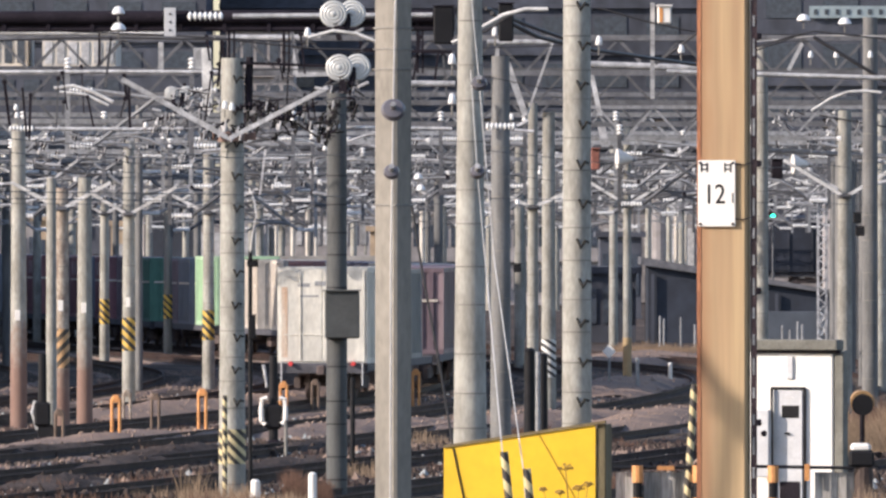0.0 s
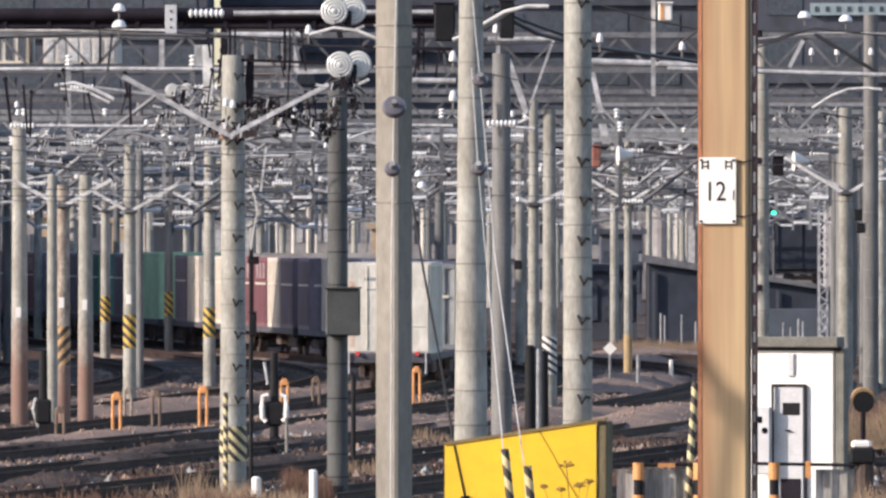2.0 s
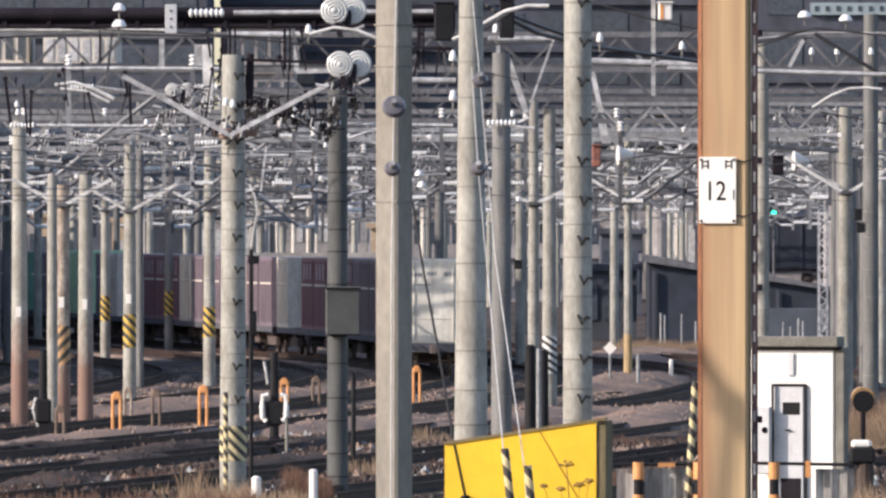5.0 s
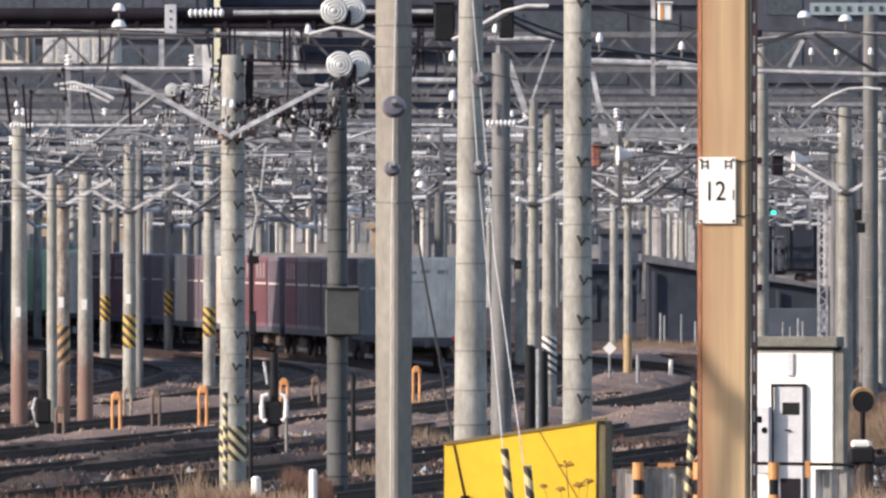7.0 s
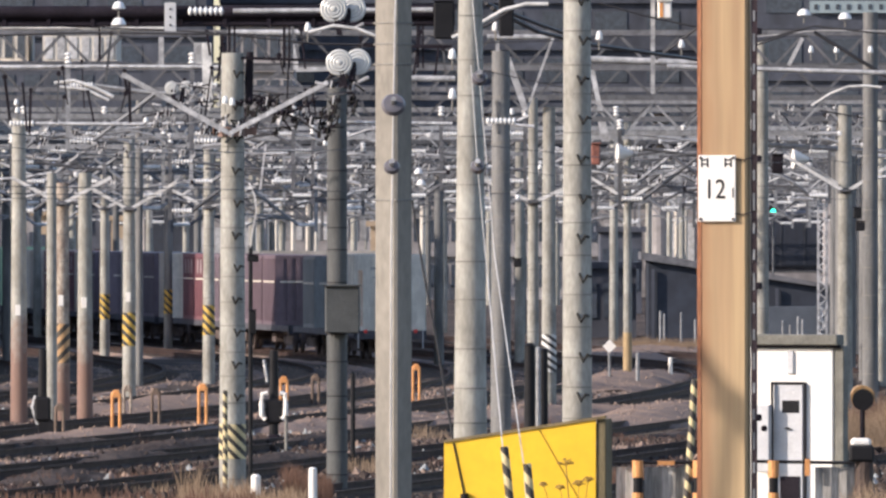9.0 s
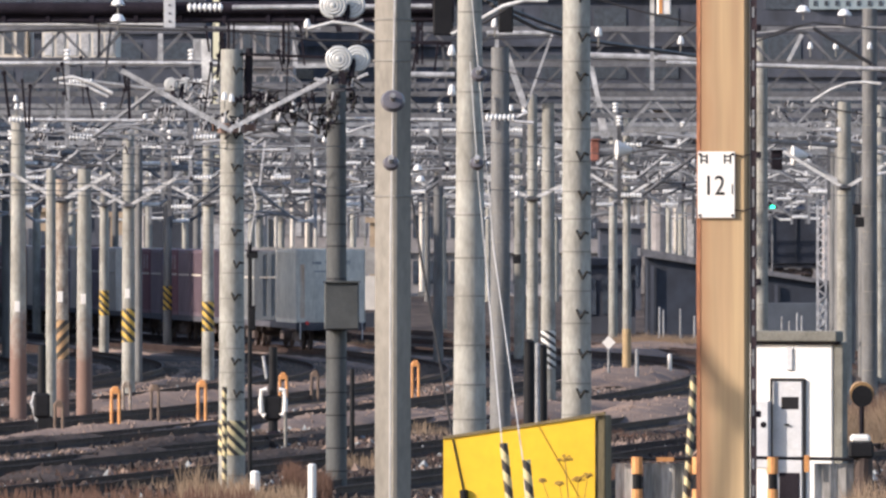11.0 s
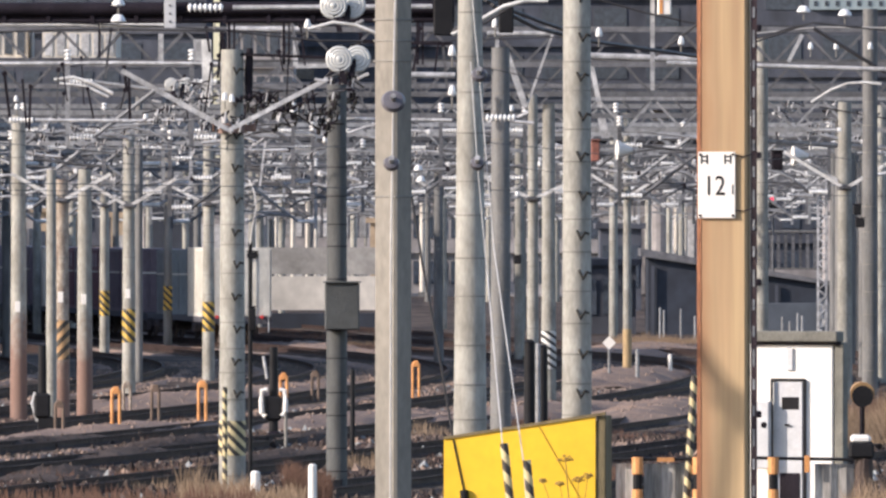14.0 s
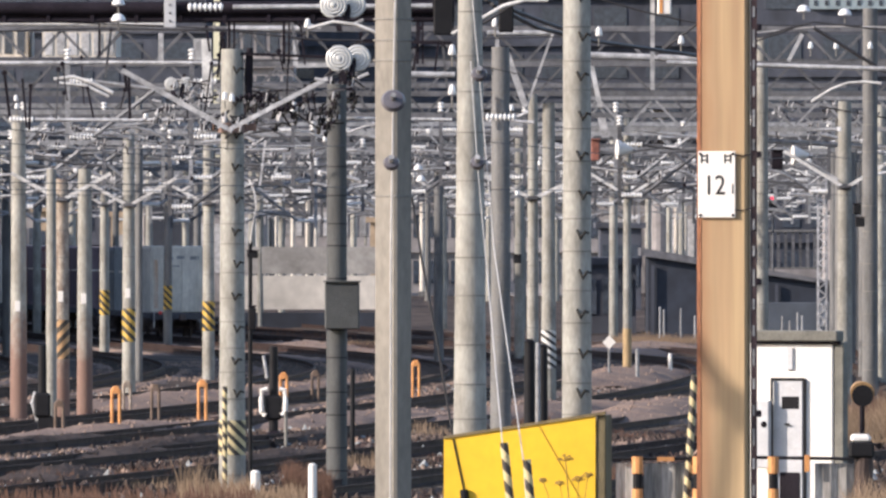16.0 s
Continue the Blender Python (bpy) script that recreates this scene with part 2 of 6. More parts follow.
g = Form()
ys = [-400, -50, 20] + [60 + 2.5 * i for i in range(160)] + [480, 520, 600, 800, 1500, 4000]
xs = [-3000, -400, -90] + [-45 + 0.9 * i for i in range(90)] + [60, 120, 400, 3000]
for y in ys:
    g.v += [(x, y, rise(x, y) if abs(x) < 80 and 50 < y < 500 else -0.22) for x in xs]
nx = len(xs)
g.f += [(j * nx + i, j * nx + i + 1, (j + 1) * nx + i + 1, (j + 1) * nx + i) for j in range(len(ys) - 1) for i in range(nx - 1)]
structure("ground", g, EARTH, "brown cinder and gravel ground of a railway yard", "ground", True)

RAIL_OUTLINE = [(-0.065, 0), (0.065, 0), (0.065, 0.015), (0.012, 0.035), (0.012, 0.12), (0.034, 0.13), (0.034, 0.165), (-0.034, 0.165), (-0.034, 0.13), (-0.012, 0.12), (-0.012, 0.035), (-0.065, 0.015)]


def track(off, y0, y1, bed):
    """Two rails on sleepers in a ballast bed that follows the yard's curve."""
    t = thing("railway_track", pose(0, 0, 0), "rusty rails on weathered sleepers in brown ballast", "railway track", "tracks of the yard")
    steps = [y0 + 6.0 * i for i in range(int((y1 - y0) / 6) + 1)]
    for side in (-0.535, 0.535):
        f = Form()
        n = len(RAIL_OUTLINE)
        for y in steps:
            f.v += [(track_x(y, off) + side + x, y, z - 0.165) for x, z in RAIL_OUTLINE]
        f.f += [(j * n + i, j * n + (i + 1) % n, (j + 1) * n + (i + 1) % n, (j + 1) * n + i) for j in range(len(steps) - 1) for i in range(n)]
        part("rail", f, RAIL_RUST, t)
    f = Form()
    half = [(-1.9, -0.42), (-1.25, -0.19), (1.25, -0.19), (1.9, -0.42)]
    fine = [y0 + 1.5 * i for i in range(int((y1 - y0) / 1.5) + 1)]
    for y in fine:
        f.v += [(track_x(y, off) + x + 0.35 * noise.noise((x * 2, y * 0.45, off + 9)), y, z + bed + 0.05 * noise.noise((x * 3, y * 0.6, off))) for x, z in half]
    f.f += [(j * 4 + i, j * 4 + i + 1, (j + 1) * 4 + i + 1, (j + 1) * 4 + i) for j in range(len(fine) - 1) for i in range(3)]
    part("ballast_bed", f, CINDER if off > 8 else STONE, t, "dark blotchy ballast" if off > 8 else "brown crushed stone")
    f = Form()
    y = y0
    while y < y1:
        f.box((track_x(y, off), y, -0.215), (2.1, 0.22, 0.1), -math.degrees(math.atan(lean(y))))
        y += 0.75
    tagged(part("sleeper_bed", f, SLEEPER, t), kind="stuff")
    # loose stones, thickest along the shoulders
    r = random.Random(int(off * 10) + 900)
    f = Form()
    for _ in range(3200):
        y = y0 + (min(y1, 400) - y0) * r.random() ** 1.3
        u = r.choice((-1, 1)) * (1.05 + 0.95 * r.random() ** 0.8) if r.random() < 0.8 else r.random() * 2 - 1
        if noise.noise((u * 0.8 + off, y * 0.12, 3.0)) < -0.15:
            continue
        k = 0.035 + 0.06 * r.random()
        c = Vector((track_x(y, off) + u, y, -0.2 - 0.3 * max(0, abs(u) - 1.25)))
        f.add([c + Vector((k * math.cos(a), k * math.sin(a), -0.05)) for a in (0.3, 1.9, 3.4, 5.0)] + [c + Vector((k * (r.random() - 0.5), 0, k * (0.5 + 0.8 * r.random())))], [(0, 1, 4), (1, 2, 4), (2, 3, 4), (3, 0, 4)])
    me = bpy.data.meshes.new("loose_stone")
    me.from_pydata(f.v, [], f.f)
    me.materials.append(CINDER if off > 8 else STONE)
    tagged(part("loose_stone", me, None, t), kind="stuff")


for off, a, b in ((0, 180, 760), (-4.2, 190, 620), (4.3, 170, 700), (8.6, 170, 560), (-9.0, 190, 600), (13.2, 150, 560), (18.0, 150, 470), (-13.5, 200, 520), (23.0, 130, 480), (29, 130, 470), (36, 120, 470)):
    track(off, a, b, 0.0)


# low banks of stone that lie open between the tracks
def bank(x, y, length, width, height, turn):
    f = Form()
    n, m = 24, 8
    for i in range(n + 1):
        for j in range(m + 1):
            u, v = i / n * 2 - 1, j / m * 2 - 1
            z = height * max(0, 1 - u * u) ** 0.5 * max(0, 1 - v * v) + 0.12 * noise.noise((u * 7 + x, v * 4 + y, 0))
            f.v.append((v * width / 2, u * length / 2, z - 0.25))
    f.f += [(i * (m + 1) + j, i * (m + 1) + j + 1, (i + 1) * (m + 1) + j + 1, (i + 1) * (m + 1) + j) for i in range(n) for j in range(m)]
    ob = new("ballast_bank", f.mesh("ballast_bank", True))
    ob.data.materials.append(CINDER if y < 258 else STONE)
    ob.matrix_basis = pose(x, y, 0, 0, 0, turn)
    tagged(ob, "low bank of dark earth among the rails" if y < 258 else "low bank of brown crushed stone between the tracks", "ballast", "banks of ballast", "stuff")
    r = random.Random(int(x * 10 + y))
    q = Form()
    for _ in range(int(length * width * 6)):
        u, v = r.random() * 2 - 1, r.random() * 2 - 1
        z = height * max(0, 1 - u * u) ** 0.5 * max(0, 1 - v * v) + 0.12 * noise.noise((u * 7 + x, v * 4 + y, 0)) - 0.27
        k = 0.02 + 0.04 * r.random()
        c = Vector((v * width / 2, u * length / 2, z))
        q.add([c + Vector((k * math.cos(a), k * math.sin(a), -0.01)) for a in (0.3, 1.9, 3.4, 5.0)] + [c + Vector((k * 0.4 * (r.random() - 0.5), 0, k * (0.7 + 0.6 * r.random())))], [(0, 1, 4), (1, 2, 4), (2, 3, 4), (3, 0, 4)])
    me = bpy.data.meshes.new("bank_stone")
    me.from_pydata(q.v, [], q.f)
    me.materials.append(CINDER if y < 258 else STONE)
    st = new("bank_stone", me)
    st.parent = ob
    tagged(st, kind="stuff")


for x, y, l, w, h, r in ((5.487, 360.342, 32, 3.4, 0.4, -4.5), (5.333, 292.778, 30, 3.4, 0.45, -5), (2.306, 292.778, 30, 3, 0.35, -12), (-7.224, 314.627, 30, 3, 0.3, -8),
                         (-2.216, 284.865, 26, 2.4, 0.28, -10), (-7.392, 266.835, 26, 2.6, 0.3, -10), (-4.75, 329.375, 40, 2.5, 0.3, -8), (7.208, 439.167, 40, 6, 0.3, -5), (-4.766, 448.511, 30, 4, 0.25, 5),
                         (-8.602, 253.976, 14, 1.9, 0.26, -14), (-6.466, 239.545, 11, 2.2, 0.26, -6), (-5.405, 250.952, 9, 1.5, 0.32, -16), (-7.33, 224.255, 10, 2.0, 0.2, -4), (-3.191, 236.854, 10, 1.6, 0.30, -12), (-2.915, 257.073, 9, 1.3, 0.30, -8)):
    bank(x, y, l, w, h, r)


# ---- posts ----
def concrete_pole(x, y, height, r0, r1, label, tone=None, bands=(), wrap=None, coat=0.0, bolts=False, plate=0.0, square=False):
    """A spun concrete post: shaft, steel bands, warning wrap, stained foot, climbing bolts, white number plate."""
    t = thing("concrete_pole", pose(x, y, -0.3), label, "pole", "posts of the overhead line")
    tone = tone or CONCRETE
    if coat:
        tone = stained("rust-stained foot of concrete", tone, coat)
    rad = lambda z: r0 + (r1 - r0) * z / height
    zs = [height * i / 6 for i in range(7)]
    if square:
        part("shaft", Form().box((0, 0, height / 2), (r0 * 1.42, r0 * 1.42, height), -38, 0.03), tone, t)
        for z in (5.2, 6.75, 6.98, 7.22, 7.62, 7.95, 8.1):
            part("band", Form().box((0, 0, z), (r0 * 1.42 + 0.014, r0 * 1.42 + 0.014, 0.02), -38, 0.004), BAND, t)
    else:
        part("shaft", Form().tube([(0, 0, z) for z in zs], [rad(z) for z in zs], 20), tone, t, smooth=True)
    for z in bands:
        if z < height:
            part("band", Form().tube([(0, 0, z), (0, 0, z + 0.018)], rad(z) + 0.005, 20), STEEL_DARK if tone == MAST_SHADED else BAND, t, smooth=True)
    if wrap:
        a, b, m = wrap
        part("warning_wrap", Form().tube([(0, 0, a), (0, 0, b)], [rad(a) + 0.006, rad(b) + 0.006], 20), m, t, "striped warning wrap", smooth=True)
    if bolts:
        z, k = 1.9, 0
        while z < height - 0.3:
            s = 0.15 if k % 2 else 0.3
            part("step_bolt", Form().tube([(s * rad(z) - 0.03, -rad(z) * 0.97, z + 0.08), (s * rad(z) + 0.02, -rad(z) - 0.13, z - 0.04), (s * rad(z) + 0.08, -rad(z) - 0.13, z + 0.06), (s * rad(z) + 0.13, -rad(z) * 0.8, z + 0.04)], 0.019, 6), STEP, t)
            z, k = z + 0.56, k + 1
    if plate:
        part("number_plate", Form().box((-0.02, -rad(plate) - 0.012, plate), (0.13, 0.012, 0.26), 0, 0.004), WHITE, t, "small white plate")
    return t


def even(a, b, step):
    r = random.Random(int(step * 1000 + b * 10))
    return [a + step * (i + 0.25 * (r.random() - 0.5)) for i in range(int((b - a) / step) + 1)]


PLAIN = "weathered grey concrete catenary post on the gravel"
concrete_pole(-10.288, 288.767, 7.161+0.3, 0.21, 0.165, "grey concrete post with a red-brown stained foot", coat=2.4, plate=2.53+0.3)
concrete_pole(-9.118, 277.368, 5.811+0.3, 0.13, 0.11, "slim cream concrete post beside a striped post")
concrete_pole(-9.247, 288.767, 5.613+0.3, 0.20, 0.16, "stained concrete post with faded orange and black stripes", CONCRETE_WARM, wrap=(1.55, 2.5, HAZARD_RUST), coat=1.55, bands=even(3.2, 8, 0.75), plate=2.763+0.3)
concrete_pole(-8.806, 292.778, 5.876+0.3, 0.20, 0.16, "pale concrete post with a red-brown stained foot", coat=2.0, plate=2.682+0.3)
concrete_pole(-12.3, 432.854, 6.673+0.3, 0.185, 0.15, "slim concrete post with a yellow and black wrap", wrap=(1.45, 2.35, HAZARD))
concrete_pole(-8.554, 324.308, 7.009+0.3, 0.185, 0.15, "concrete post with a yellow and black wrap", wrap=(1.6, 2.5, HAZARD), bands=even(2.9, 8, 0.9), plate=2.625+0.3)
concrete_pole(-8.967, 351.333, 8.6, 0.11, 0.1, "slim grey post behind a striped post", CONCRETE_GREY)
# the shade on this post is put into its darker grey
concrete_pole(-10.473, 453.333, 8.8, 0.17, 0.14, "shade-grey post with a faded green-black wrap", CONCRETE_GREY, wrap=(1.5, 2.4, HAZARD))
concrete_pole(-7.106, 360.959, 7.277+0.3, 0.19, 0.15, "concrete post with a yellow and black wrap and step bolts", wrap=(1.55, 2.45, HAZARD), bands=even(2.7, 8.2, 0.5))
concrete_pole(-3.657, 206.667, 7.591+0.3, 0.235, 0.19, "ringed concrete post with step bolts and striped foot", bands=even(0.5, 7.4, 0.44), wrap=(0.85, 1.45, HAZARD_PALE), bolts=True)
concrete_pole(-1.899, 212.929, 7.054+0.3, 0.19, 0.175, "dark grey steel mast with a box on it", MAST_SHADED, bands=even(0.4, 6, 0.5))
concrete_pole(-0.568, 136, 9.4, 0.225, 0.18, "thick square grey concrete post with a guy wire before it", CONCRETE_DULL, bands=(), square=True)
concrete_pole(0.343, 150.571, 9.6, 0.235, 0.13, "tapered grey concrete post behind the yellow board", bands=even(1.3, 9, 0.52))
# this post too has its shade in the grey tone
concrete_pole(1.159, 239.545, 8.4, 0.21, 0.18, "shade-grey post behind the guy wires", CONCRETE_GREY, bands=even(1, 8, 0.5))
concrete_pole(2.338, 310, 8.2, 0.16, 0.12, "slim grey concrete post with bands", bands=even(1, 8, 0.55))
concrete_pole(2.791, 314.627, 8.0, 0.20, 0.16, "pale concrete post with white and black stripes", wrap=(1.0, 2.0, HAZARD_WHITE))
concrete_pole(1.896, 168.64, 9.0, 0.215, 0.19, "ringed concrete post with many step bolts", bands=even(1.2, 8.6, 0.46), bolts=True)
concrete_pole(5.621, 363.448, 8.2, 0.13, 0.11, "slim post with a tan foot", coat=0.0, wrap=(0.3, 1.6, mat("tan wrap", (0.42, 0.30, 0.16), 0.8, vary=0.2)))
concrete_pole(7.833, 292.778, 9.4, 0.17, 0.15, "grey concrete post behind the white cabinet", CONCRETE, bands=even(1, 9, 0.6))
concrete_pole(10.456, 310, 8.0, 0.20, 0.17, PLAIN, bands=even(2.5, 8, 0.65))
concrete_pole(9.45, 263.5, 9.6, 0.18, 0.16, "dull grey post with a signal beside it", CONCRETE_GREY, bands=even(1, 9, 0.6))

# far posts, smaller and paler, that fill the depth of the yard
rng = random.Random(7)
FAR_POLES = [(-10.1, 703), (-8.4, 620), (-9.5, 781), (-7.6, 680), (-4.8, 639), (-4.9, 753), (-0.9, 703), (0.0, 527), (2.6, 405), (3.5, 527), (6.7, 468), (12.1, 703), (14.1, 781), (13.8, 727), (12.8, 639), (16.2, 781), (-16.7, 490), (-16.4, 527), (-16.1, 586), (-13.7, 555), (-13.4, 620), (-10.6, 514), (-9.4, 586), (-8.1, 527), (14.7, 422), (12.9, 351), (-19.4, 527), (-1.9, 811), (-3.8, 958), (-8.7, 878), (6.6, 620), (6.7, 703), (-7.1, 811), (-3.9, 727), (2.7, 703), (4.8, 878), (-20.1, 781), (-24.6, 843), (-26.4, 753), (-14.6, 843), (-13.6, 727), (13.6, 878), (16.6, 753), (21.5, 878), (24.4, 878), (28.5, 958), (21.8, 659), (27.7, 811)]
for i, (x, y) in enumerate(FAR_POLES):
    concrete_pole(x, y, 8.2 + rng.random() * 0.9, 0.18, 0.145, "distant concrete post of the overhead line", CONCRETE if i % 3 else CONCRETE_GREY, bands=even(3, 8, 1.1) if y < 600 else ())


# ---- the near things ----
def brown_mast():
    t = thing("steel_mast", pose(2.115, 89.702, -0.3), "broad tan-brown weathered steel mast with a number plate", "mast")
    tan = mat("weathered tan paint", (0.45, 0.32, 0.175), 0.75, vary=0.14, scale=3.2, fine=11, bump=0.0, stretch=(2.2, 2.2, 0.10), tint=(0.385, 0.25, 0.14))
    tan = stained("tan paint rusting from one edge", tan, -0.125, "X", 0.07, 0.10, (0.33, 0.17, 0.085))
    part("shaft", Form().box((0, 0, 4.2), (0.385, 0.16, 8.6), -12, 0.02), tan, t)
    part("rust_edge", Form().box((-0.188, -0.042, 4.2), (0.03, 0.008, 8.5), -12), mat("rust streak", (0.38, 0.16, 0.08), 0.85, vary=0.4, stretch=(3, 3, 0.4)), t, "rusty edge strip")
    part("ladder_rail", Form().box((0.225, -0.06, 4.2), (0.045, 0.06, 8.6)), mat("dark maroon rail paint", (0.04, 0.02, 0.024), 0.6, vary=0.3), t, "dark steel rail")
    for i in range(40):
        part("rail_slot", Form().box((0.222, -0.092, 0.3 + i * 0.2), (0.016, 0.008, 0.08 + 0.05 * (i % 3 == 0))), GALV, t, "pale slot in the rail")
    for z in (6.083, 5.125, 4.168, 3.176):
        part("rail_clamp", Form().box((0.262, -0.06, z + 0.3), (0.04, 0.07, 0.05), 0, 0.008), STEEL_DARK, t)
    z = 4.9 + 0.3
    p = part("number_plate", Form().box((0, 0, 0), (0.285, 0.012, 0.50), 0, 0.004), WHITE, t, "white plate reading 12 over 1", pose(-0.055, -0.094, z, 0, 0, -12))
    for text, size, x, dz in (("12", 0.21, -0.148, -0.075), ("1", 0.11, 0.055, -0.07)):
        cu = bpy.data.curves.new("digits", "FONT")
        cu.body, cu.size, cu.extrude = text, size, 0.001
        ob = new("digits", cu)
        dg = bpy.context.evaluated_depsgraph_get()
        me = bpy.data.meshes.new_from_object(ob.evaluated_get(dg))
        bpy.data.objects.remove(ob)
        me.materials.clear()
        part("numeral", me, BLACK, p, "black digits", pose(x + 0.045, -0.0085, dz, 90, 0, 0) @ Matrix.Diagonal((0.82, 1, 1, 1)))
    for dz in (0.22, -0.19):
        part("strap", Form().tube([(0.14, 0.0, dz), (0.2, 0.012, dz - 0.005), (0.262, 0.02, dz + 0.012)], 0.005, 6), STEEL_DARK, p, "thin wire strap")
    for bx, bz in ((-0.125, 0.23), (0.125, 0.23), (-0.125, -0.23), (0.125, -0.23)):
        part("bolt", Form().tube([(bx, -0.006, bz), (bx, -0.014, bz)], 0.011, 8), STEEL_DARK, p)
    for mx in (-0.095, 0.085):
        for dx, dz, w, h in ((-0.022, 0, 0.01, 0.07), (0.0, 0.02, 0.03, 0.01), (0.0, -0.012, 0.03, 0.01), (0.022, 0, 0.01, 0.07)):
            part("small_mark", Form().box((mx + dx, -0.0085, 0.195 + dz), (w, 0.003, h)), BLACK, p, "unreadable dark mark")


def cabinet():
    t = thing("relay_cabinet", pose(5.008, 168.64, -0.25), "white steel relay cabinet with a grey door, behind the fence", "cabinet")
    w, h = 1.24, 2.912 + 0.25
    part("body", Form().box((-0.045, 0.028, h / 2), (w, 0.22, h), -19, 0.02), WHITE, t)
    olive = mat("grey roof sheet", (0.2, 0.195, 0.165), 0.8, vary=0.3)
    part("roof", Form().box((-0.042, -0.049, h + 0.075), (w + 0.14, 0.34, 0.15), -19, 0.015), olive, t, "grey sheet roof")
    # dark strip laid where the roof's shadow falls on the cabinet
    part("drip_edge", Form().box((0.0, -0.09, h - 0.02), (w + 0.06, 0.14, 0.045), -19, 0.006), STEEL_DARK, t, "dark strip for the shadow under the roof")
    part("jamb", Form().box((0.625, -0.202, h / 2), (0.13, 0.22, h - 0.01), -19, 0.012), olive, t, "olive-grey corner post")
    d = part("door", Form().box((-0.12, -0.075, 1.472 + 0.25), (0.44, 0.05, 1.75), -19, 0.012), GREY_PAINT, t, "pale grey door")
    zz = 1.472 + 0.25
    part("door_frame", Form().box((-0.355, -0.07, zz), (0.025, 0.05, 1.8), -19).box((0.112, -0.17, zz), (0.025, 0.05, 1.8), -19).box((-0.12, -0.06, zz + 0.9), (0.5, 0.08, 0.04), -19), BLACK, t, "dark door frame")
    part("window", Form().box((-0.09, -0.105, 2.04 + 0.25), (0.26, 0.02, 0.18), -19, 0.004), BLACK, d, "small dark window")
    part("nameplate", Form().box((-0.1, -0.106, 2.24 + 0.25), (0.13, 0.012, 0.035), -19), GALV_BRIGHT, d, "small pale plate")
    part("handle", Form().box((-0.14, -0.125, 1.736 + 0.25), (0.07, 0.04, 0.025), -19, 0.006), BLACK, d)
    part("vent_pipe", Form().box((-0.09, -0.07, 2.664 + 0.25), (0.10, 0.08, 0.32), -19, 0.01), GREY_PAINT, t, "pale pipe")
    part("side_box", Form().box((-0.47, -0.10, 1.592 + 0.25), (0.2, 0.16, 0.95), -19, 0.012), GREY_PAINT, t, "pale grey switch box")
    part("switch", Form().tube([(-0.47, -0.19, 1.736 + 0.25), (-0.47, -0.2, 1.736 + 0.25)], 0.045, 10), STEEL_DARK, t)
    part("lower_panel", Form().box((-0.1, -0.11, 0.856 + 0.25), (0.3, 0.03, 0.4), -19, 0.01), STEEL_DARK, t, "dark lower panel")


def yellow_board():
    t = thing("yellow_board", pose(0.824, 127.758, -0.3, 0, 0, -10), "large yellow enamelled box with black wiring marks", "hoarding")
    w = 1.648
    zl, zr = 2.283 + 0.3, 2.55 + 0.3
    o = [(-w / 2, 0.0), (w / 2, 0.0), (w / 2, zr), (-w / 2, zl)]
    part("panel", Form().prism(o, -0.02, 0.02), YELLOW, t)
    # this side faces away from the sun; its shade is in the olive colour
    part("side", Form().box((w / 2 + 0.06, 0.2, zr / 2), (0.10, 0.4, zr - 0.02), 0, 0.01), mat("olive tone for the shaded side", (0.16, 0.13, 0.07), 0.85, vary=0.4, stretch=(4, 4, 0.4)), t, "olive side darkened for shade")
    part("top_edge", Form().bar((-w / 2, 0.0, zl + 0.012), (w / 2 + 0.11, 0.0, zr + 0.014), 0.08, 0.03), mat("weathered brown edge", (0.2, 0.15, 0.07), 0.8, vary=0.3), t, "weathered top edge")
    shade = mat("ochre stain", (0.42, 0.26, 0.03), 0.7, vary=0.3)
    part("seam", Form().bar((0.2, -0.024, 2.44 + 0.3), (0.72, -0.024, 1.543 + 0.3), 0.012, 0.006), shade, t)
    part("crack", Form().bar((-0.72, -0.026, 2.28 + 0.3), (-0.60, -0.026, 1.713 + 0.3), 0.02, 0.008), BLACK, t, "hanging black cable")
    part("cable_end", Form().tube([(-0.60, -0.05, 1.737 + 0.3), (-0.585, -0.05, 1.543 + 0.3)], [0.045, 0.05], 10), BLACK, t)


def umbel_figure(x, y, z0, label, heads):
    """An umbel figure added for the brown mark on the board: a leaning stem, side stalks, and flat heads of thin spokes
    with tips.
    """
    t = thing("dry_umbel", pose(x, y, z0), label, "weed", "withered umbels before the board")
    m = mat("ochre umbel tone", (0.36, 0.22, 0.06), 0.9, vary=0.3, scale=8, bump=0)
    top = max(heads, key=lambda h: h[1])
    part("stem", Form().tube([(0.16, 0, 0), (0.1, 0, top[1] * 0.5), (top[0], 0, top[1])], [0.011, 0.009, 0.006], 6), m, t)
    r = random.Random(4)
    for hx, hz, k in heads:
        f = Form()
        if (hx, hz) != top[:2]:
            f.tube([(0.1, 0, hz * 0.55), (hx, 0, hz)], [0.006, 0.004], 5)
        for i in range(16):
            a, e = i * 2.4, 0.25 + 0.9 * r.random()
            p = (hx + k * math.cos(a) * math.cos(e), k * math.sin(a) * math.cos(e) * 0.5, hz + k * (math.sin(e) - 0.35))
            f.tube([(hx, 0, hz - 0.02), p], 0.003, 4)
            f.tube([(p[0], p[1], p[2] - 0.008), (p[0], p[1], p[2] + 0.010)], [0.012, 0.007], 5)
        part("flower_head", f, m, t, "ochre spoked head")


def guy_guard(x, y, zt, zb, tilt, label, m):
    t = thing("guy_guard", pose(x, y, 0), label, "guy wire guard", "striped guy guards")
    part("sleeve", Form().tube([(0, 0, zt), (tilt, 0, zb)], 0.042, 10), m, t, smooth=True)


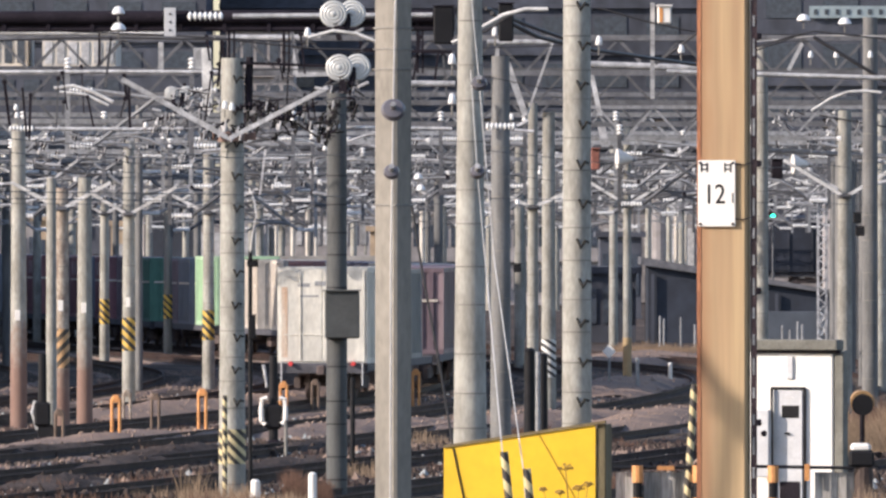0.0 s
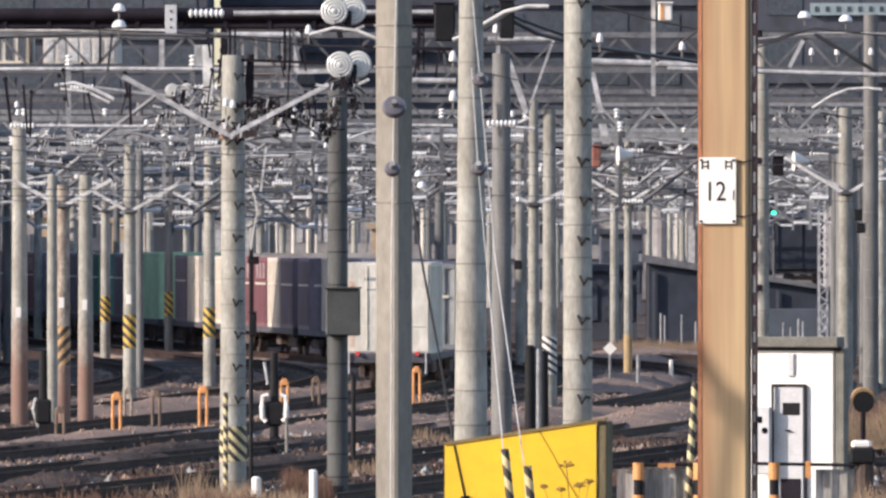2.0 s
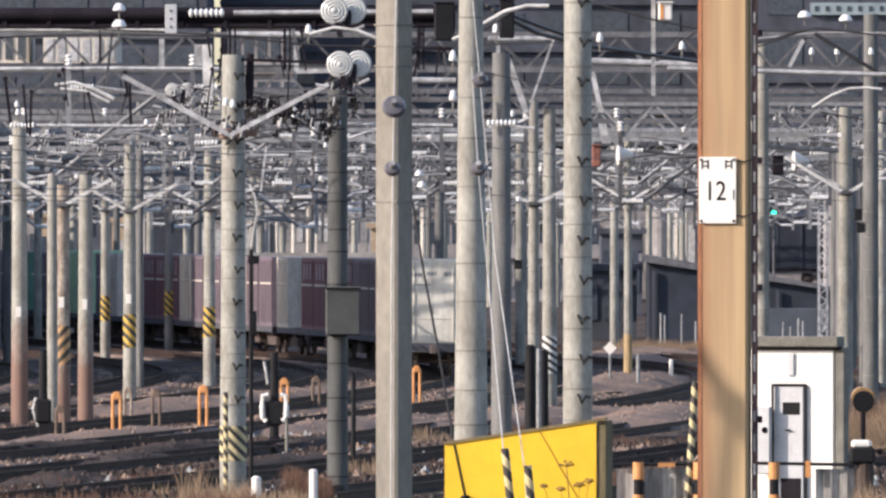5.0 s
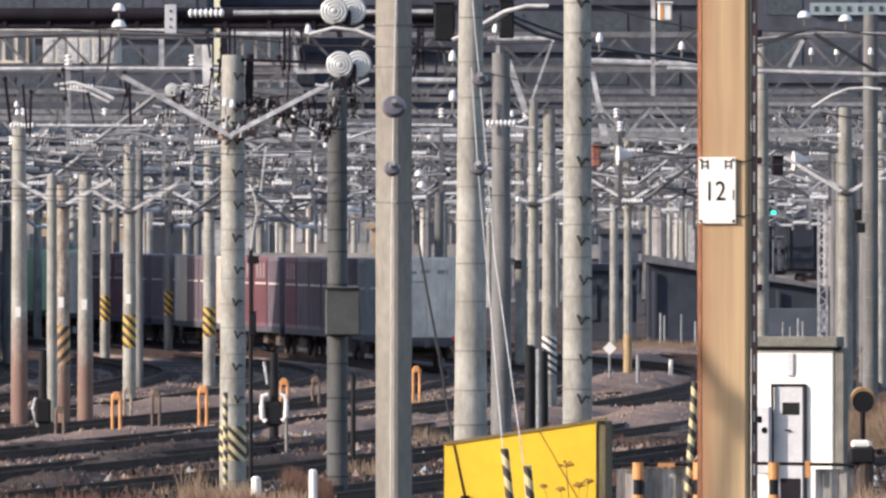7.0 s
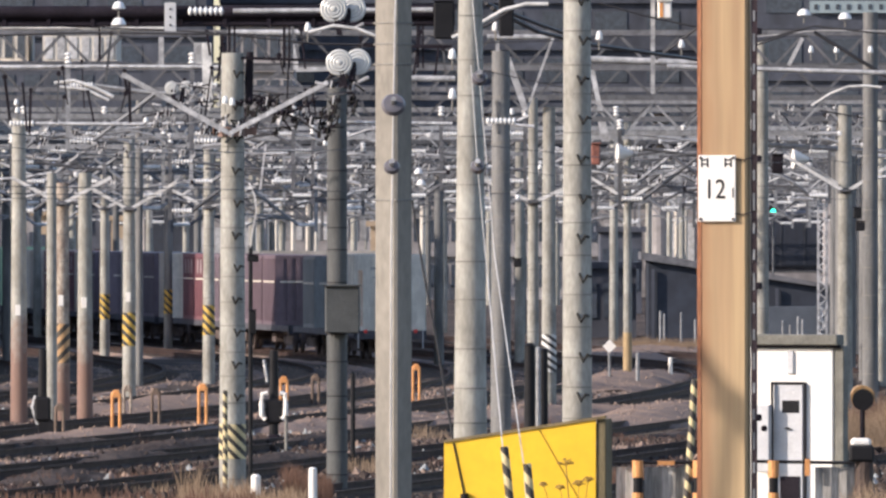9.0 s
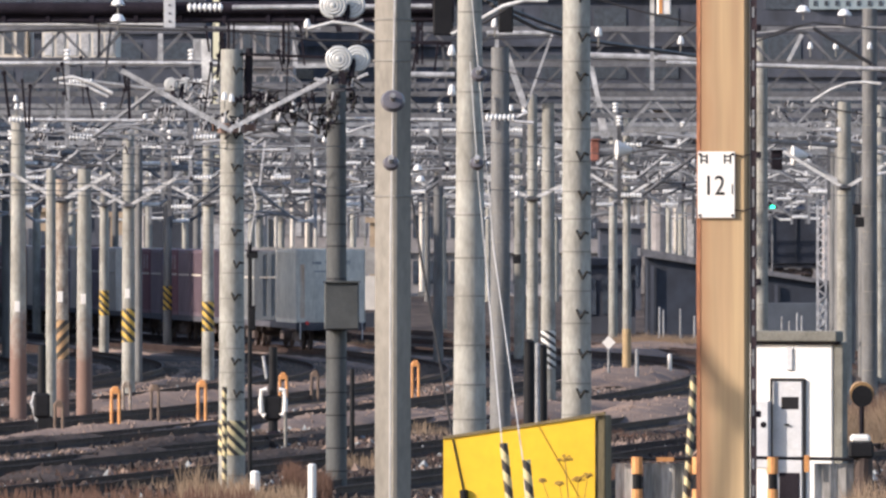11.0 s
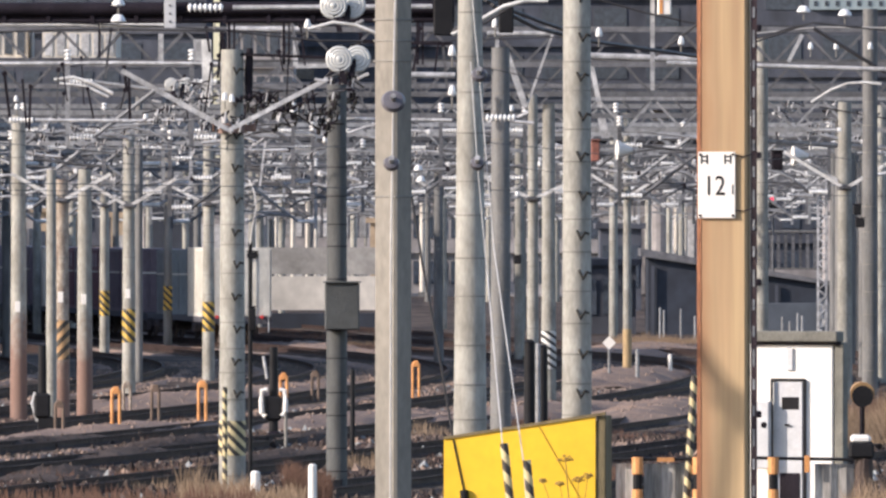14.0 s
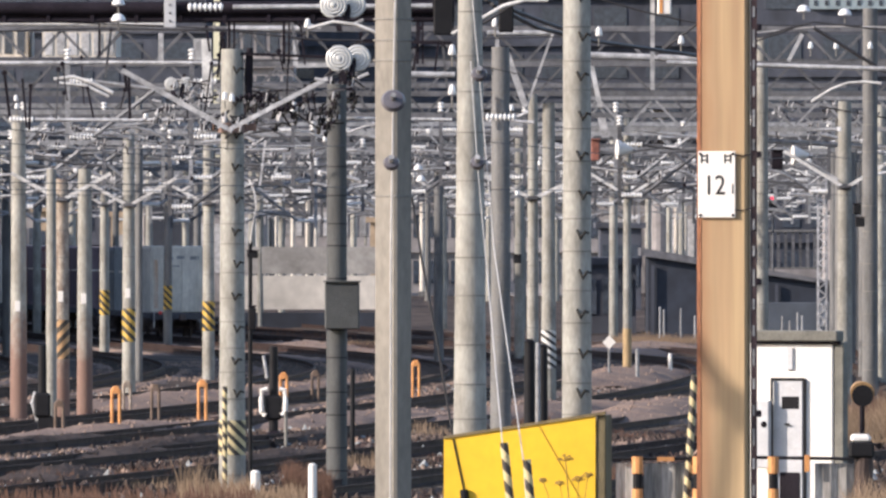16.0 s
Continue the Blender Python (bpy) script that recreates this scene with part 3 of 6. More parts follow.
def tension_disc(x, y, z, r, label):
    t = thing("insulator_disc", pose(x, y - 0.04, z, 66, 0, 0), label, "insulator", "discs on guy wires")
    part("disc", Form().tube([(0, 0, 0.06), (0, 0, 0.05), (0, 0, 0.0), (0, 0, -0.02)], [0.03, r * 0.8, r, r * 0.9], 20), mat("blue-grey glazed disc", (0.12, 0.115, 0.13), 0.4, vary=0.2, bump=0), t, smooth=True)
    part("cap", Form().tube([(0, 0, 0.05), (0, 0, 0.16)], 0.03, 8), GALV, t)


def strand(name, pts, r, m, label, category="wire"):
    ob = new(name, Form().tube(pts, r, 6).mesh(name, True))
    ob.data.materials.append(m)
    return tagged(ob, label, category)


brown_mast()
cabinet()
yellow_board()
umbel_figure(1.305, 126.9, -0.3, "ochre umbel figure before the yellow board", [(0.0, 2.38, 0.085), (0.14, 2.16, 0.07), (0.24, 2.20, 0.06), (-0.06, 2.12, 0.05), (-0.24, 2.15, 0.045)])
guy_guard(0.617, 120.5, 2.377, -0.3, 0.28, "yellow and black striped guard on a guy wire", HAZARD_PALE)
guy_guard(0.846, 120.5, 2.206, -0.3, 0.26, "yellow and black striped guard on a guy wire", HAZARD_PALE)
guy_guard(-3.712, 202.7, 1.794, -0.3, 0.0, "cream and black striped guard before the ringed post", HAZARD_PALE)
guy_guard(2.967, 140.5, 2.8, -0.3, -0.2, "cream and black striped guard beside the brown mast", HAZARD_PALE)
guy_guard(1.048, 251.0, 1.533, -0.3, 0.0, "striped guard behind the guy wires", HAZARD_PALE)
guy_guard(2.071, 251.0, 2.009, -0.3, -0.02, "striped guard beside dark posts", HAZARD_WHITE)
# guy wires
strand("guy_wire", [(-0.519, 130.123, 7.226), (-0.543, 130.123, 5.93), (-0.568, 130.123, 4.449), (-0.58, 130.123, -0.2)], 0.010, WIRE_LIGHT, "pale stranded guy wire before the thick post")
strand("guy_wire", [(0.298, 125.476, 7.075), (0.381, 125.476, 6.182), (0.536, 125.476, 4.336), (0.816, 121.149, 2.192), (1.006, 120.457, -0.3)], 0.0062, WIRE_LIGHT, "pale slanting guy wire")
strand("guy_wire", [(0.292, 125.476, 6.301), (0.363, 125.476, 5.229), (0.464, 125.476, 4.098), (0.603, 121.149, 2.364), (0.834, 120.457, -0.3)], 0.0062, WIRE_LIGHT, "pale slanting guy wire")
strand("earth_cable", [(-0.5, 191.636, 4.995), (-0.327, 191.636, 3.904), (-0.073, 191.636, 2.54), (0.2, 191.636, 0.904), (0.255, 191.636, 0.267), (0.273, 191.636, -0.4)], 0.02, WIRE, "black hanging earth cable")
strand("cable_loop", [(-3.50, 215.0, 5.36), (-3.41, 214.9, 5.16), (-3.37, 214.9, 4.86), (-3.43, 214.9, 4.55), (-3.48, 215.0, 4.2)], 0.015, WIRE_LIGHT, "white cable loop beside the ringed post", "cable")
tension_disc(-0.543, 130.123, 5.93, 0.135, "large blue-grey disc on the guy wire")
tension_disc(-0.562, 130.123, 5.251, 0.09, "blue-grey disc on the guy wire")
tension_disc(0.381, 125.476, 6.164, 0.085, "blue-grey disc on the guy wire")
tension_disc(0.363, 125.476, 5.229, 0.08, "blue-grey disc on the guy wire")


# ---- the container train ----
def ribbed_box(length, width, height, pitch):
    """A container's shell in one skin: corrugated walls between plain corner posts, sill and header."""
    def edge(p, q, inward):
        d = Vector(q) - Vector(p)
        n = max(2, int((d.length - 0.3) / pitch) * 2)
        pts = [(Vector(p), 0)]
        for i in range(n):
            for e in (0.02, 0.98):
                pts.append((Vector(p) + d * ((0.14 + (d.length - 0.28) * (i + e) / n) / d.length), 0.05 if i % 2 else 0.0))
        return [(p0, p0 + Vector(inward) * k) for p0, k in pts]
    w, l = width / 2, length / 2
    ring = edge((-w, -l), (w, -l), (0, 1)) + edge((w, -l), (w, l), (-1, 0)) + edge((w, l), (-w, l), (0, -1)) + edge((-w, l), (-w, -l), (1, 0))
    f = Form()
    n = len(ring)
    for z, k in ((0, 0), (0.14, 0), (0.145, 1), (height - 0.13, 1), (height - 0.125, 0), (height, 0)):
        f.v += [(*r[k], z) for r in ring]
    f.f += [(j * n + i, j * n + (i + 1) % n, (j + 1) * n + (i + 1) % n, (j + 1) * n + i) for j in range(5) for i in range(n)]
    f.f += [tuple(range(n - 1, -1, -1)), tuple(range(5 * n, 6 * n))]
    return f.mesh("shell")


def tone(name, col):
    return mat(name, col, 0.55, vary=0.22, scale=1.2, fine=10, bump=0.006, stretch=(1, 1, 0.4))


C_WHITE, C_RED, C_PURPLE = tone("white container paint", (0.68, 0.66, 0.585)), tone("maroon container paint", (0.215, 0.095, 0.11)), tone("dark plum container paint", (0.19, 0.15, 0.175))
C_TEAL, C_GREEN, C_DKGREEN = tone("grey-teal container paint", (0.215, 0.23, 0.235)), tone("light green container paint", (0.42, 0.62, 0.40)), tone("dark green container paint", (0.07, 0.19, 0.145))
C_DARK = tone("dark wine container paint", (0.16, 0.115, 0.135))
C_CREAM, C_BLUE = tone("cream container paint", (0.62, 0.56, 0.48)), tone("slate blue container paint", (0.15, 0.17, 0.21))
SHELL_12, SHELL_20 = ribbed_box(3.7, 2.45, 2.5, 0.3), ribbed_box(6.06, 2.44, 2.6, 0.3)
SHELLS = {}


def shell(kind, paint):
    key = (kind, paint.name)
    if key not in SHELLS:
        SHELLS[key] = (SHELL_12 if kind == 12 else SHELL_20).copy()
        SHELLS[key].materials.append(paint)
    return SHELLS[key]


def wheelset():
    f = Form()
    for s in (-0.53, 0.53):
        f.tube([(s - 0.06, 0, 0.43), (s - 0.03, 0, 0.43), (s + 0.06, 0, 0.43)], [0.43, 0.43, 0.42], 18)
    f.tube([(-0.7, 0, 0.43), (0.7, 0, 0.43)], 0.07, 8)
    return f.mesh("wheelset")


def bogie_frame():
    f = Form()
    for s in (-0.82, 0.82):
        f.prism([(s - 0.07, 0.30), (s + 0.07, 0.30), (s + 0.07, 0.62), (s - 0.07, 0.62)], -1.25, 1.25)
        for y in (-0.95, 0.95):
            f.box((s, y, 0.45), (0.2, 0.34, 0.3), 0, 0.03)
    f.box((0, 0, 0.6), (1.8, 0.5, 0.22))
    return f.mesh("bogie_frame")


WHEELS, BOGIE = wheelset(), bogie_frame()
TAIL = glowing("red tail lamp", (0.6, 0.05, 0.05), 0.1)
# underframe and running gear tones are lightened to stand in for haze
WAGON_GREY = mat("blue-grey wagon paint", (0.085, 0.085, 0.10), 0.7, vary=0.3)
BOLTS = mat("haze-lightened brown running gear", (0.11, 0.085, 0.08), 0.85, vary=0.3)
STREAK_PALE = mat("pale label and lit streak", (0.42, 0.36, 0.36), 0.7, vary=0.35, scale=6, bump=0)
LOGO = mat("faded dark lettering", (0.3, 0.31, 0.32), 0.7, vary=0.2, bump=0)


def wagon(load, label, tail=False):
    """A flat wagon 19.6 m long, y is forward; load: (rear edge, kind, paint)."""
    t = thing("container_wagon", pose(0, 0, 0), label, "freight wagon", "wagons of the train")
    f = Form().box((0, 0, 0.83), (0.5, 19.0, 0.26))
    for s in (-1.15, 1.15):
        f.box((s, 0, 0.88), (0.16, 19.4, 0.2))
    for i in range(14):
        f.box((0, -9.4 + 18.8 * i / 13, 0.9), (2.3, 0.14, 0.12))
    for s in (-1, 1):
        f.box((0, s * 9.62, 0.86), (2.46, 0.16, 0.28))
    part("underframe", f, WAGON_GREY, t)
    for y in (-7.0, 7.0):
        b = part("bogie", BOGIE, BOLTS, t, at=pose(0, y, 0))
        for d in (-0.95, 0.95):
            part("wheelset", WHEELS, BOLTS, b, at=pose(0, d, 0))
    for s in (-1, 1):
        part("coupler", Form().box((0, s * 9.9, 0.8), (0.22, 0.42, 0.26), 0, 0.03), BOLTS, t)
    part("brake_gear", Form().box((0.5, 0.8, 0.5), (0.5, 1.6, 0.36), 0, 0.03).box((-0.5, -1.2, 0.5), (0.45, 1.1, 0.34), 0, 0.03), BOLTS, t)
    for y0, kind, paint in load:
        length = 3.7 if kind == 12 else 6.06
        c = part("container", shell(kind, paint), None, t, paint.name.replace(" paint", ""), pose(0, y0 - 9.8 + length / 2, 0.98))
        if kind == 20:
            r = -length / 2 - 0.005
            part("door", Form().box((-0.585, r, 1.3), (1.155, 0.05, 2.5), 0, 0.01), paint, c)
            part("door", Form().box((0.585, r, 1.3), (1.155, 0.05, 2.5), 0, 0.01), paint, c)
            for x in (-0.6, 0.6):
                part("lock_rod", Form().tube([(x, r - 0.05, 0.12), (x, r - 0.05, 2.48)], 0.013, 6), paint, c)
            part("cross_rail", Form().box((0, r - 0.035, 0.78), (2.1, 0.02, 0.03)), paint, c)
            for x, z, w, h in ((-0.5, 2.12, 0.32, 0.1), (-0.05, 2.16, 0.3, 0.12), (0.5, 2.14, 0.34, 0.14), (-0.35, 1.82, 0.5, 0.05)):
                part("lettering", Form().box((x, r - 0.028, z), (w, 0.006, h)), LOGO, c, "plain dark mark")
        else:
            part("stripe", Form().box((0, -length / 2 - 0.012, 1.55), (2.1, 0.012, 0.07)), C_CREAM, c, "thin pale stripe")
            # pale patches: labels that also paint the lit upright streaks of the ribs
            for d in (-0.95, 0.0, 0.95) if paint == C_RED else ():
                part("label", Form().box((-1.232, d, 2.02), (0.012, 0.3, 0.55)), STREAK_PALE, c, "pale label painted as a lit streak")
            for d in (-0.55, 0.55) if paint == C_RED else ():
                part("label", Form().box((d, -length / 2 - 0.012, 2.05), (0.3, 0.012, 0.5)), STREAK_PALE, c, "pale label painted as a lit streak")
            part("stripe", Form().box((-1.232, 0, 1.55), (0.012, 3.2, 0.07)), C_CREAM, c, "thin pale stripe")
    if tail:
        streak = mat("orange rust streak", (0.46, 0.30, 0.20), 0.9, vary=0.5, scale=3, stretch=(3, 3, 0.4), tint=(0.66, 0.58, 0.48))
        part("rust_streak", Form().box((-1.02, -9.683, 2.1), (0.16, 0.006, 1.9)), streak, t, "orange rust streak down the door edge")
        for s in (-0.85, 0.85):
            part("tail_lamp", Form().tube([(s, -9.7, 0.98), (s, -9.82, 0.98)], [0.065, 0.06], 12), TAIL, t, "red tail lamp")
        part("end_ladder", Form().tube([(-1.1, -9.75, 0.4), (-1.1, -9.75, 1.0)], 0.02, 6).tube([(1.1, -9.75, 0.4), (1.1, -9.75, 1.0)], 0.02, 6), GREY_PAINT, t)
    return t


SLOT = [0.15, 4.05, 7.95, 11.85, 15.75]
LOADS = [
    ([(0.15, 20, C_WHITE), (12.6, 12, C_TEAL)], "last flat wagon with a white and a grey-teal container"),
    ([(SLOT[1], 12, C_DARK), (SLOT[2], 12, C_DARK), (SLOT[3], 12, C_PURPLE), (SLOT[4], 12, C_RED)], "flat wagon with plum containers and a maroon one"),
    ([(SLOT[0], 12, C_PURPLE), (SLOT[1], 12, C_RED), (SLOT[2], 12, C_RED), (SLOT[4], 12, C_CREAM)], "flat wagon with maroon containers and a cream one"),
    ([(SLOT[0], 12, C_PURPLE), (SLOT[1], 12, C_PURPLE), (SLOT[2], 12, C_CREAM), (SLOT[4], 12, C_PURPLE)], "flat wagon with plum containers and a cream one"),
    ([(SLOT[0], 12, C_PURPLE), (SLOT[1], 12, C_CREAM), (SLOT[2], 12, C_RED), (SLOT[3], 12, C_RED), (SLOT[4], 12, C_RED)], "flat wagon full of maroon, plum and cream containers"),
    ([(SLOT[0], 12, C_CREAM), (SLOT[2], 12, C_CREAM), (SLOT[3], 12, C_PURPLE)], "flat wagon with cream and plum containers"),
    ([(SLOT[0], 20, C_GREEN), (SLOT[2], 12, C_BLUE), (SLOT[3], 12, C_PURPLE)], "flat wagon with a light green box container"),
    ([(SLOT[0], 12, C_DKGREEN), (SLOT[1], 12, C_BLUE), (SLOT[2], 12, C_PURPLE), (SLOT[4], 12, C_RED)], "flat wagon with dark green and blue containers"),
    ([(SLOT[0], 12, C_BLUE), (SLOT[1], 12, C_RED), (SLOT[2], 12, C_PURPLE), (SLOT[3], 12, C_CREAM)], "flat wagon with blue and maroon containers"),
    ([(SLOT[0], 12, C_RED), (SLOT[1], 12, C_RED), (SLOT[2], 12, C_PURPLE), (SLOT[4], 12, C_BLUE)], "flat wagon with maroon and plum containers"),
    ([(SLOT[0], 12, C_BLUE), (SLOT[1], 12, C_CREAM), (SLOT[2], 12, C_RED), (SLOT[3], 12, C_PURPLE)], "flat wagon with blue and cream containers"),
    ([(SLOT[0], 12, C_PURPLE), (SLOT[2], 12, C_DKGREEN), (SLOT[3], 12, C_RED), (SLOT[4], 12, C_BLUE)], "flat wagon with dark mixed containers"),
]
TRAIN = [wagon(load, label, i == 0) for i, (load, label) in enumerate(LOADS)]
TRAIN_START, TRAIN_SPEED, WAGON_PITCH = 321.5, 9.0, 20.6


# ---- a dark train on the far line ----
NAVY = mat("dark navy van paint", (0.026, 0.032, 0.048), 0.6, vary=0.25, scale=0.8, fine=6, bump=0.004)
NAVY_RIB = mat("worn navy van paint", (0.042, 0.048, 0.064), 0.65, vary=0.3, scale=0.8, fine=6, bump=0.004)


def covered_van():
    """A covered van 13.6 m long, y is forward."""
    t = thing("covered_van", pose(0, 0, 0), "dark navy covered freight van on the far line", "freight wagon", "vans of the far train")
    part("body", Form().box((0, 0, 2.75), (2.7, 13.3, 3.5), 0, 0.06), NAVY, t)
    part("roof", Form().prism([(-1.4, 4.48), (1.4, 4.48), (1.25, 4.72), (0.6, 4.86), (-0.6, 4.86), (-1.25, 4.72)], -6.7, 6.7), NAVY, t, "low arched roof")
    part("underframe", Form().box((0, 0, 0.87), (2.3, 13.5, 0.24)), WAGON_GREY, t)
    for y in (-4.6, 4.6):
        b = part("bogie", BOGIE, BOLTS, t, at=pose(0, y, 0))
        for d in (-0.95, 0.95):
            part("wheelset", WHEELS, BOLTS, b, at=pose(0, d, 0))
    for s in (-1, 1):
        part("coupler", Form().box((0, s * 6.85, 0.8), (0.22, 0.5, 0.26), 0, 0.03), BOLTS, t)
        for d in (-1.62, 1.62):
            part("door", Form().box((s * 1.37, d, 2.65), (0.06, 3.1, 3.0), 0, 0.02), NAVY, t, "sliding door")
        for i in range(9):
            part("rib", Form().box((s * 1.4, -6.4 + 1.6 * i, 2.75), (0.08, 0.12, 3.4)), NAVY_RIB, t)
    return t


FAR_TRAIN = [covered_van() for _ in range(3)]
FAR_TAIL, FAR_SPEED, FAR_PITCH = 55.0, 2.66, 14.1


def far_line(s):
    """Place and heading s metres along the far line: straight across, then round behind the warehouses."""
    bend, radius = 44.0, 20.0
    if s < bend:
        return 60.0 - s, 801.0, 90.0
    a = min((s - bend) / radius, math.pi / 2)
    rest = max(0.0, s - bend - radius * math.pi / 2)
    return 60.0 - bend - radius * math.sin(a), 801.0 + radius * (1 - math.cos(a)) + rest, 90.0 - math.degrees(a)


# ---- the overhead line ----
def ribbed_stack(n, r, pitch, along):
    """A string of porcelain sheds along x or z."""
    f = Form()
    pts, rad = [], []
    for i in range(n):
        a = i * pitch
        for d, k in ((0.0, 0.45), (0.35, 1.0), (0.55, 1.0), (0.9, 0.45)):
            pts.append((a + d * pitch, 0, 0) if along == "x" else (0, 0, a + d * pitch))
            rad.append(r * k)
    return f.tube(pts, rad, 12).mesh("sheds", True)


SHEDS_X, SHEDS_Z = ribbed_stack(7, 0.075, 0.085, "x"), ribbed_stack(3, 0.09, 0.1, "z")
SHEDS_X.materials.append(PORCELAIN)
SHEDS_Z.materials.append(PORCELAIN)
BAY, DEPTH = 1.5, 0.85


def bay_mesh(material, w):
    f = Form()
    for d in (-0.3, 0.3):
        f.bar((-BAY / 2, d, 0.03), (0, d, DEPTH - 0.03), w)
        f.bar((0, d, DEPTH - 0.03), (BAY / 2, d, 0.03), w)
    f.bar((0, -0.3, DEPTH), (0, 0.3, DEPTH), w)
    f.bar((-BAY / 2, -0.3, 0), (BAY / 2, 0.3, 0), w * 0.8)
    me = f.mesh("lattice_bay")
    me.materials.append(material)
    return me


BAYS = [bay_mesh(GALV, 0.055), bay_mesh(GALV_DULL, 0.06)]


HOSTS = []


def adopt(t, name):
    """Fixes a fitting to the beam nearest to it: its pieces become parts of that beam."""
    y, host = min(HOSTS, key=lambda h: abs(h[0] - t.location.y) - (1000 if h[1].name.startswith("portal") and t.location.y < 275 else 0))
    m = Matrix.Translation(-host.location) @ t.matrix_basis
    label = t["label"]
    for ob in list(t.children):
        ob.parent = host
        ob.matrix_basis = m @ ob.matrix_basis
        if ob.name.split(".")[0] in ("tube", "bar"):
            ob.name = name
        if not ob.get("label"):
            ob["label"] = label
    bpy.data.objects.remove(t)


def gantry(x0, x1, y, z, label, pale, chord=0.1):
    """A lattice portal beam: four chords and braced bays between them."""
    t = thing("gantry", pose(x0, y, z), label, "gantry", "lattice beams over the tracks")
    m = GALV if pale else GALV_DULL
    n = max(1, int((x1 - x0) / BAY))
    for d in (-0.3, 0.3):
        for h in (0, DEPTH):
            part("chord", Form().box((n * BAY / 2, d, h), (n * BAY, chord, chord)), m, t)
    for e in (0.15, n * BAY - 0.15):
        part("leg", Form().tube([(e, 0.1, -z - 0.3), (e, 0.1, 0.1)], [0.17, 0.15], 12), CONCRETE_GREY, t, "grey concrete leg", smooth=True)
    HOSTS.append((y, t))
    for i in range(n):
        part("lattice_bay", BAYS[0 if pale else 1], None, t, at=pose((i + 0.5) * BAY, 0, 0))
    return t


def bracket(s_name="cantilever_bracket"):
    """A hinged arm that holds the wires: drop post, stay, arm, steady arm, insulators. It reaches towards +x from its post."""
    t = thing(s_name, pose(0, 0, 0), "galvanised cantilever arm with white insulators under the gantry", "cantilever arm", "arms that hold the wires")
    part("drop_post", Form().bar((0, 0, 0.0), (0, 0, 2.1), 0.11), GALV, t)
    part("stay", Form().tube([(0.62, 0, 1.6), (2.0, 0, 1.42), (2.5, 0, 1.40)], 0.042, 8), GALV, t)
    part("arm", Form().tube([(0.62, 0, 0.25), (2.1, 0, 1.38)], 0.05, 8), GALV, t)
    part("steady_arm", Form().tube([(0.9, 0, 0.42), (1.5, 0, 0.50), (2.0, 0, 0.40), (2.35, 0, 0.22)], 0.035, 8), GALV, t, "curved steady arm")
    part("registration_tube", Form().tube([(0.95, 0, 0.50), (2.5, 0, 0.62)], 0.036, 8), GALV, t)
    for z in (1.6, 0.25):
        part("insulator", SHEDS_X, None, t, "white ribbed porcelain insulator", pose(0.03, 0, z))
    part("cap_insulator", SHEDS_Z, None, t, "white porcelain cap", pose(0, 0, 2.1))
    part("clip", Form().box((2.35, 0, 0.18), (0.06, 0.1, 0.08), 0, 0.01), GALV, t)
    return t


BRACKET = bracket()
BRACKET_DARK = bracket()
BRACKET_DARK.matrix_basis = pose(-8.685 + 2.6, 288.767 - 0.38, 6.38)
for ob in BRACKET_DARK.children:
    if ob.data.materials[0] == GALV:
        ob.data.materials[0] = GALV_DULL
tagged(BRACKET_DARK, "weathered grey cantilever arm with white insulators under the gantry")
BRACKET.matrix_basis = pose(-10.288 + 1.2, 288.767 - 0.38, 6.38)


def vee(x, y, z, half, up, label, m):
    """Two sloping struts that rise from a collar on a post."""
    t = thing("strut_pair", pose(x, y, z), label, "strut", "sloping struts on posts")
    part("strut", Form().bar((0.1, 0, 0), (half, 0, up), 0.085), m, t)
    part("strut", Form().bar((-0.1, 0, 0), (-half, 0, up), 0.085), m, t)
    part("collar", Form().tube([(0, 0.4, -0.1), (0, 0.4, 0.03)], 0.21, 14).box((0, 0.12, -0.03), (0.3, 0.5, 0.08), 0, 0.01), GALV_DULL, t, smooth=True)
    return t


rng = random.Random(21)
# (distance, height of the lower chord, ends, pale or weathered)
ROWS = [(288.8, 8.40, -13, 12.5, False), (314.6, 7.95, -14, 13, False), (319.4, 7.05, 3.4, 13, True), (340.0, 7.6, -14, 12, False), (363.4, 7.25, -14, 14, True), (390.4, 6.9, -15, 14, True), (421.6, 7.5, -16, 15, False), (458.3, 7.2, -18, 17, True), (501.9, 7.4, -20, 18, False), (540.5, 7.0, -21, 20, True), (593.8, 7.3, -23, 22, False), (648.6, 7.1, -25, 24, True), (714.6, 7.4, -27, 27, True), (795.5, 7.2, -30, 30, False), (878.3, 7.3, -33, 32, True), (329.4, 6.75, -13, -5.5, True), (405.4, 6.35, -15, 0, False), (439.2, 6.5, -4, 16, False), (527.0, 6.45, -20, 19, False), (620.0, 6.4, -23, 23, False), (752.9, 6.6, -28, 28, False)]
for y, z, a, b, pale in ROWS:
    gantry(a, b, y, z, "pale galvanised lattice beam across the tracks" if pale else "weathered grey lattice beam across the tracks", pale, 0.13)
    x = a + 1.0 + rng.random() * 2 if y > 316 else 99
    while x < b - 2:
        m = pose(x, y - 0.34, z - 2.02, 0, 0, 180 if rng.random() < 0.5 else 0)
        copy_thing(BRACKET if rng.random() < 0.45 else BRACKET_DARK, m)
        x += 2.3 + rng.random() * 2.6
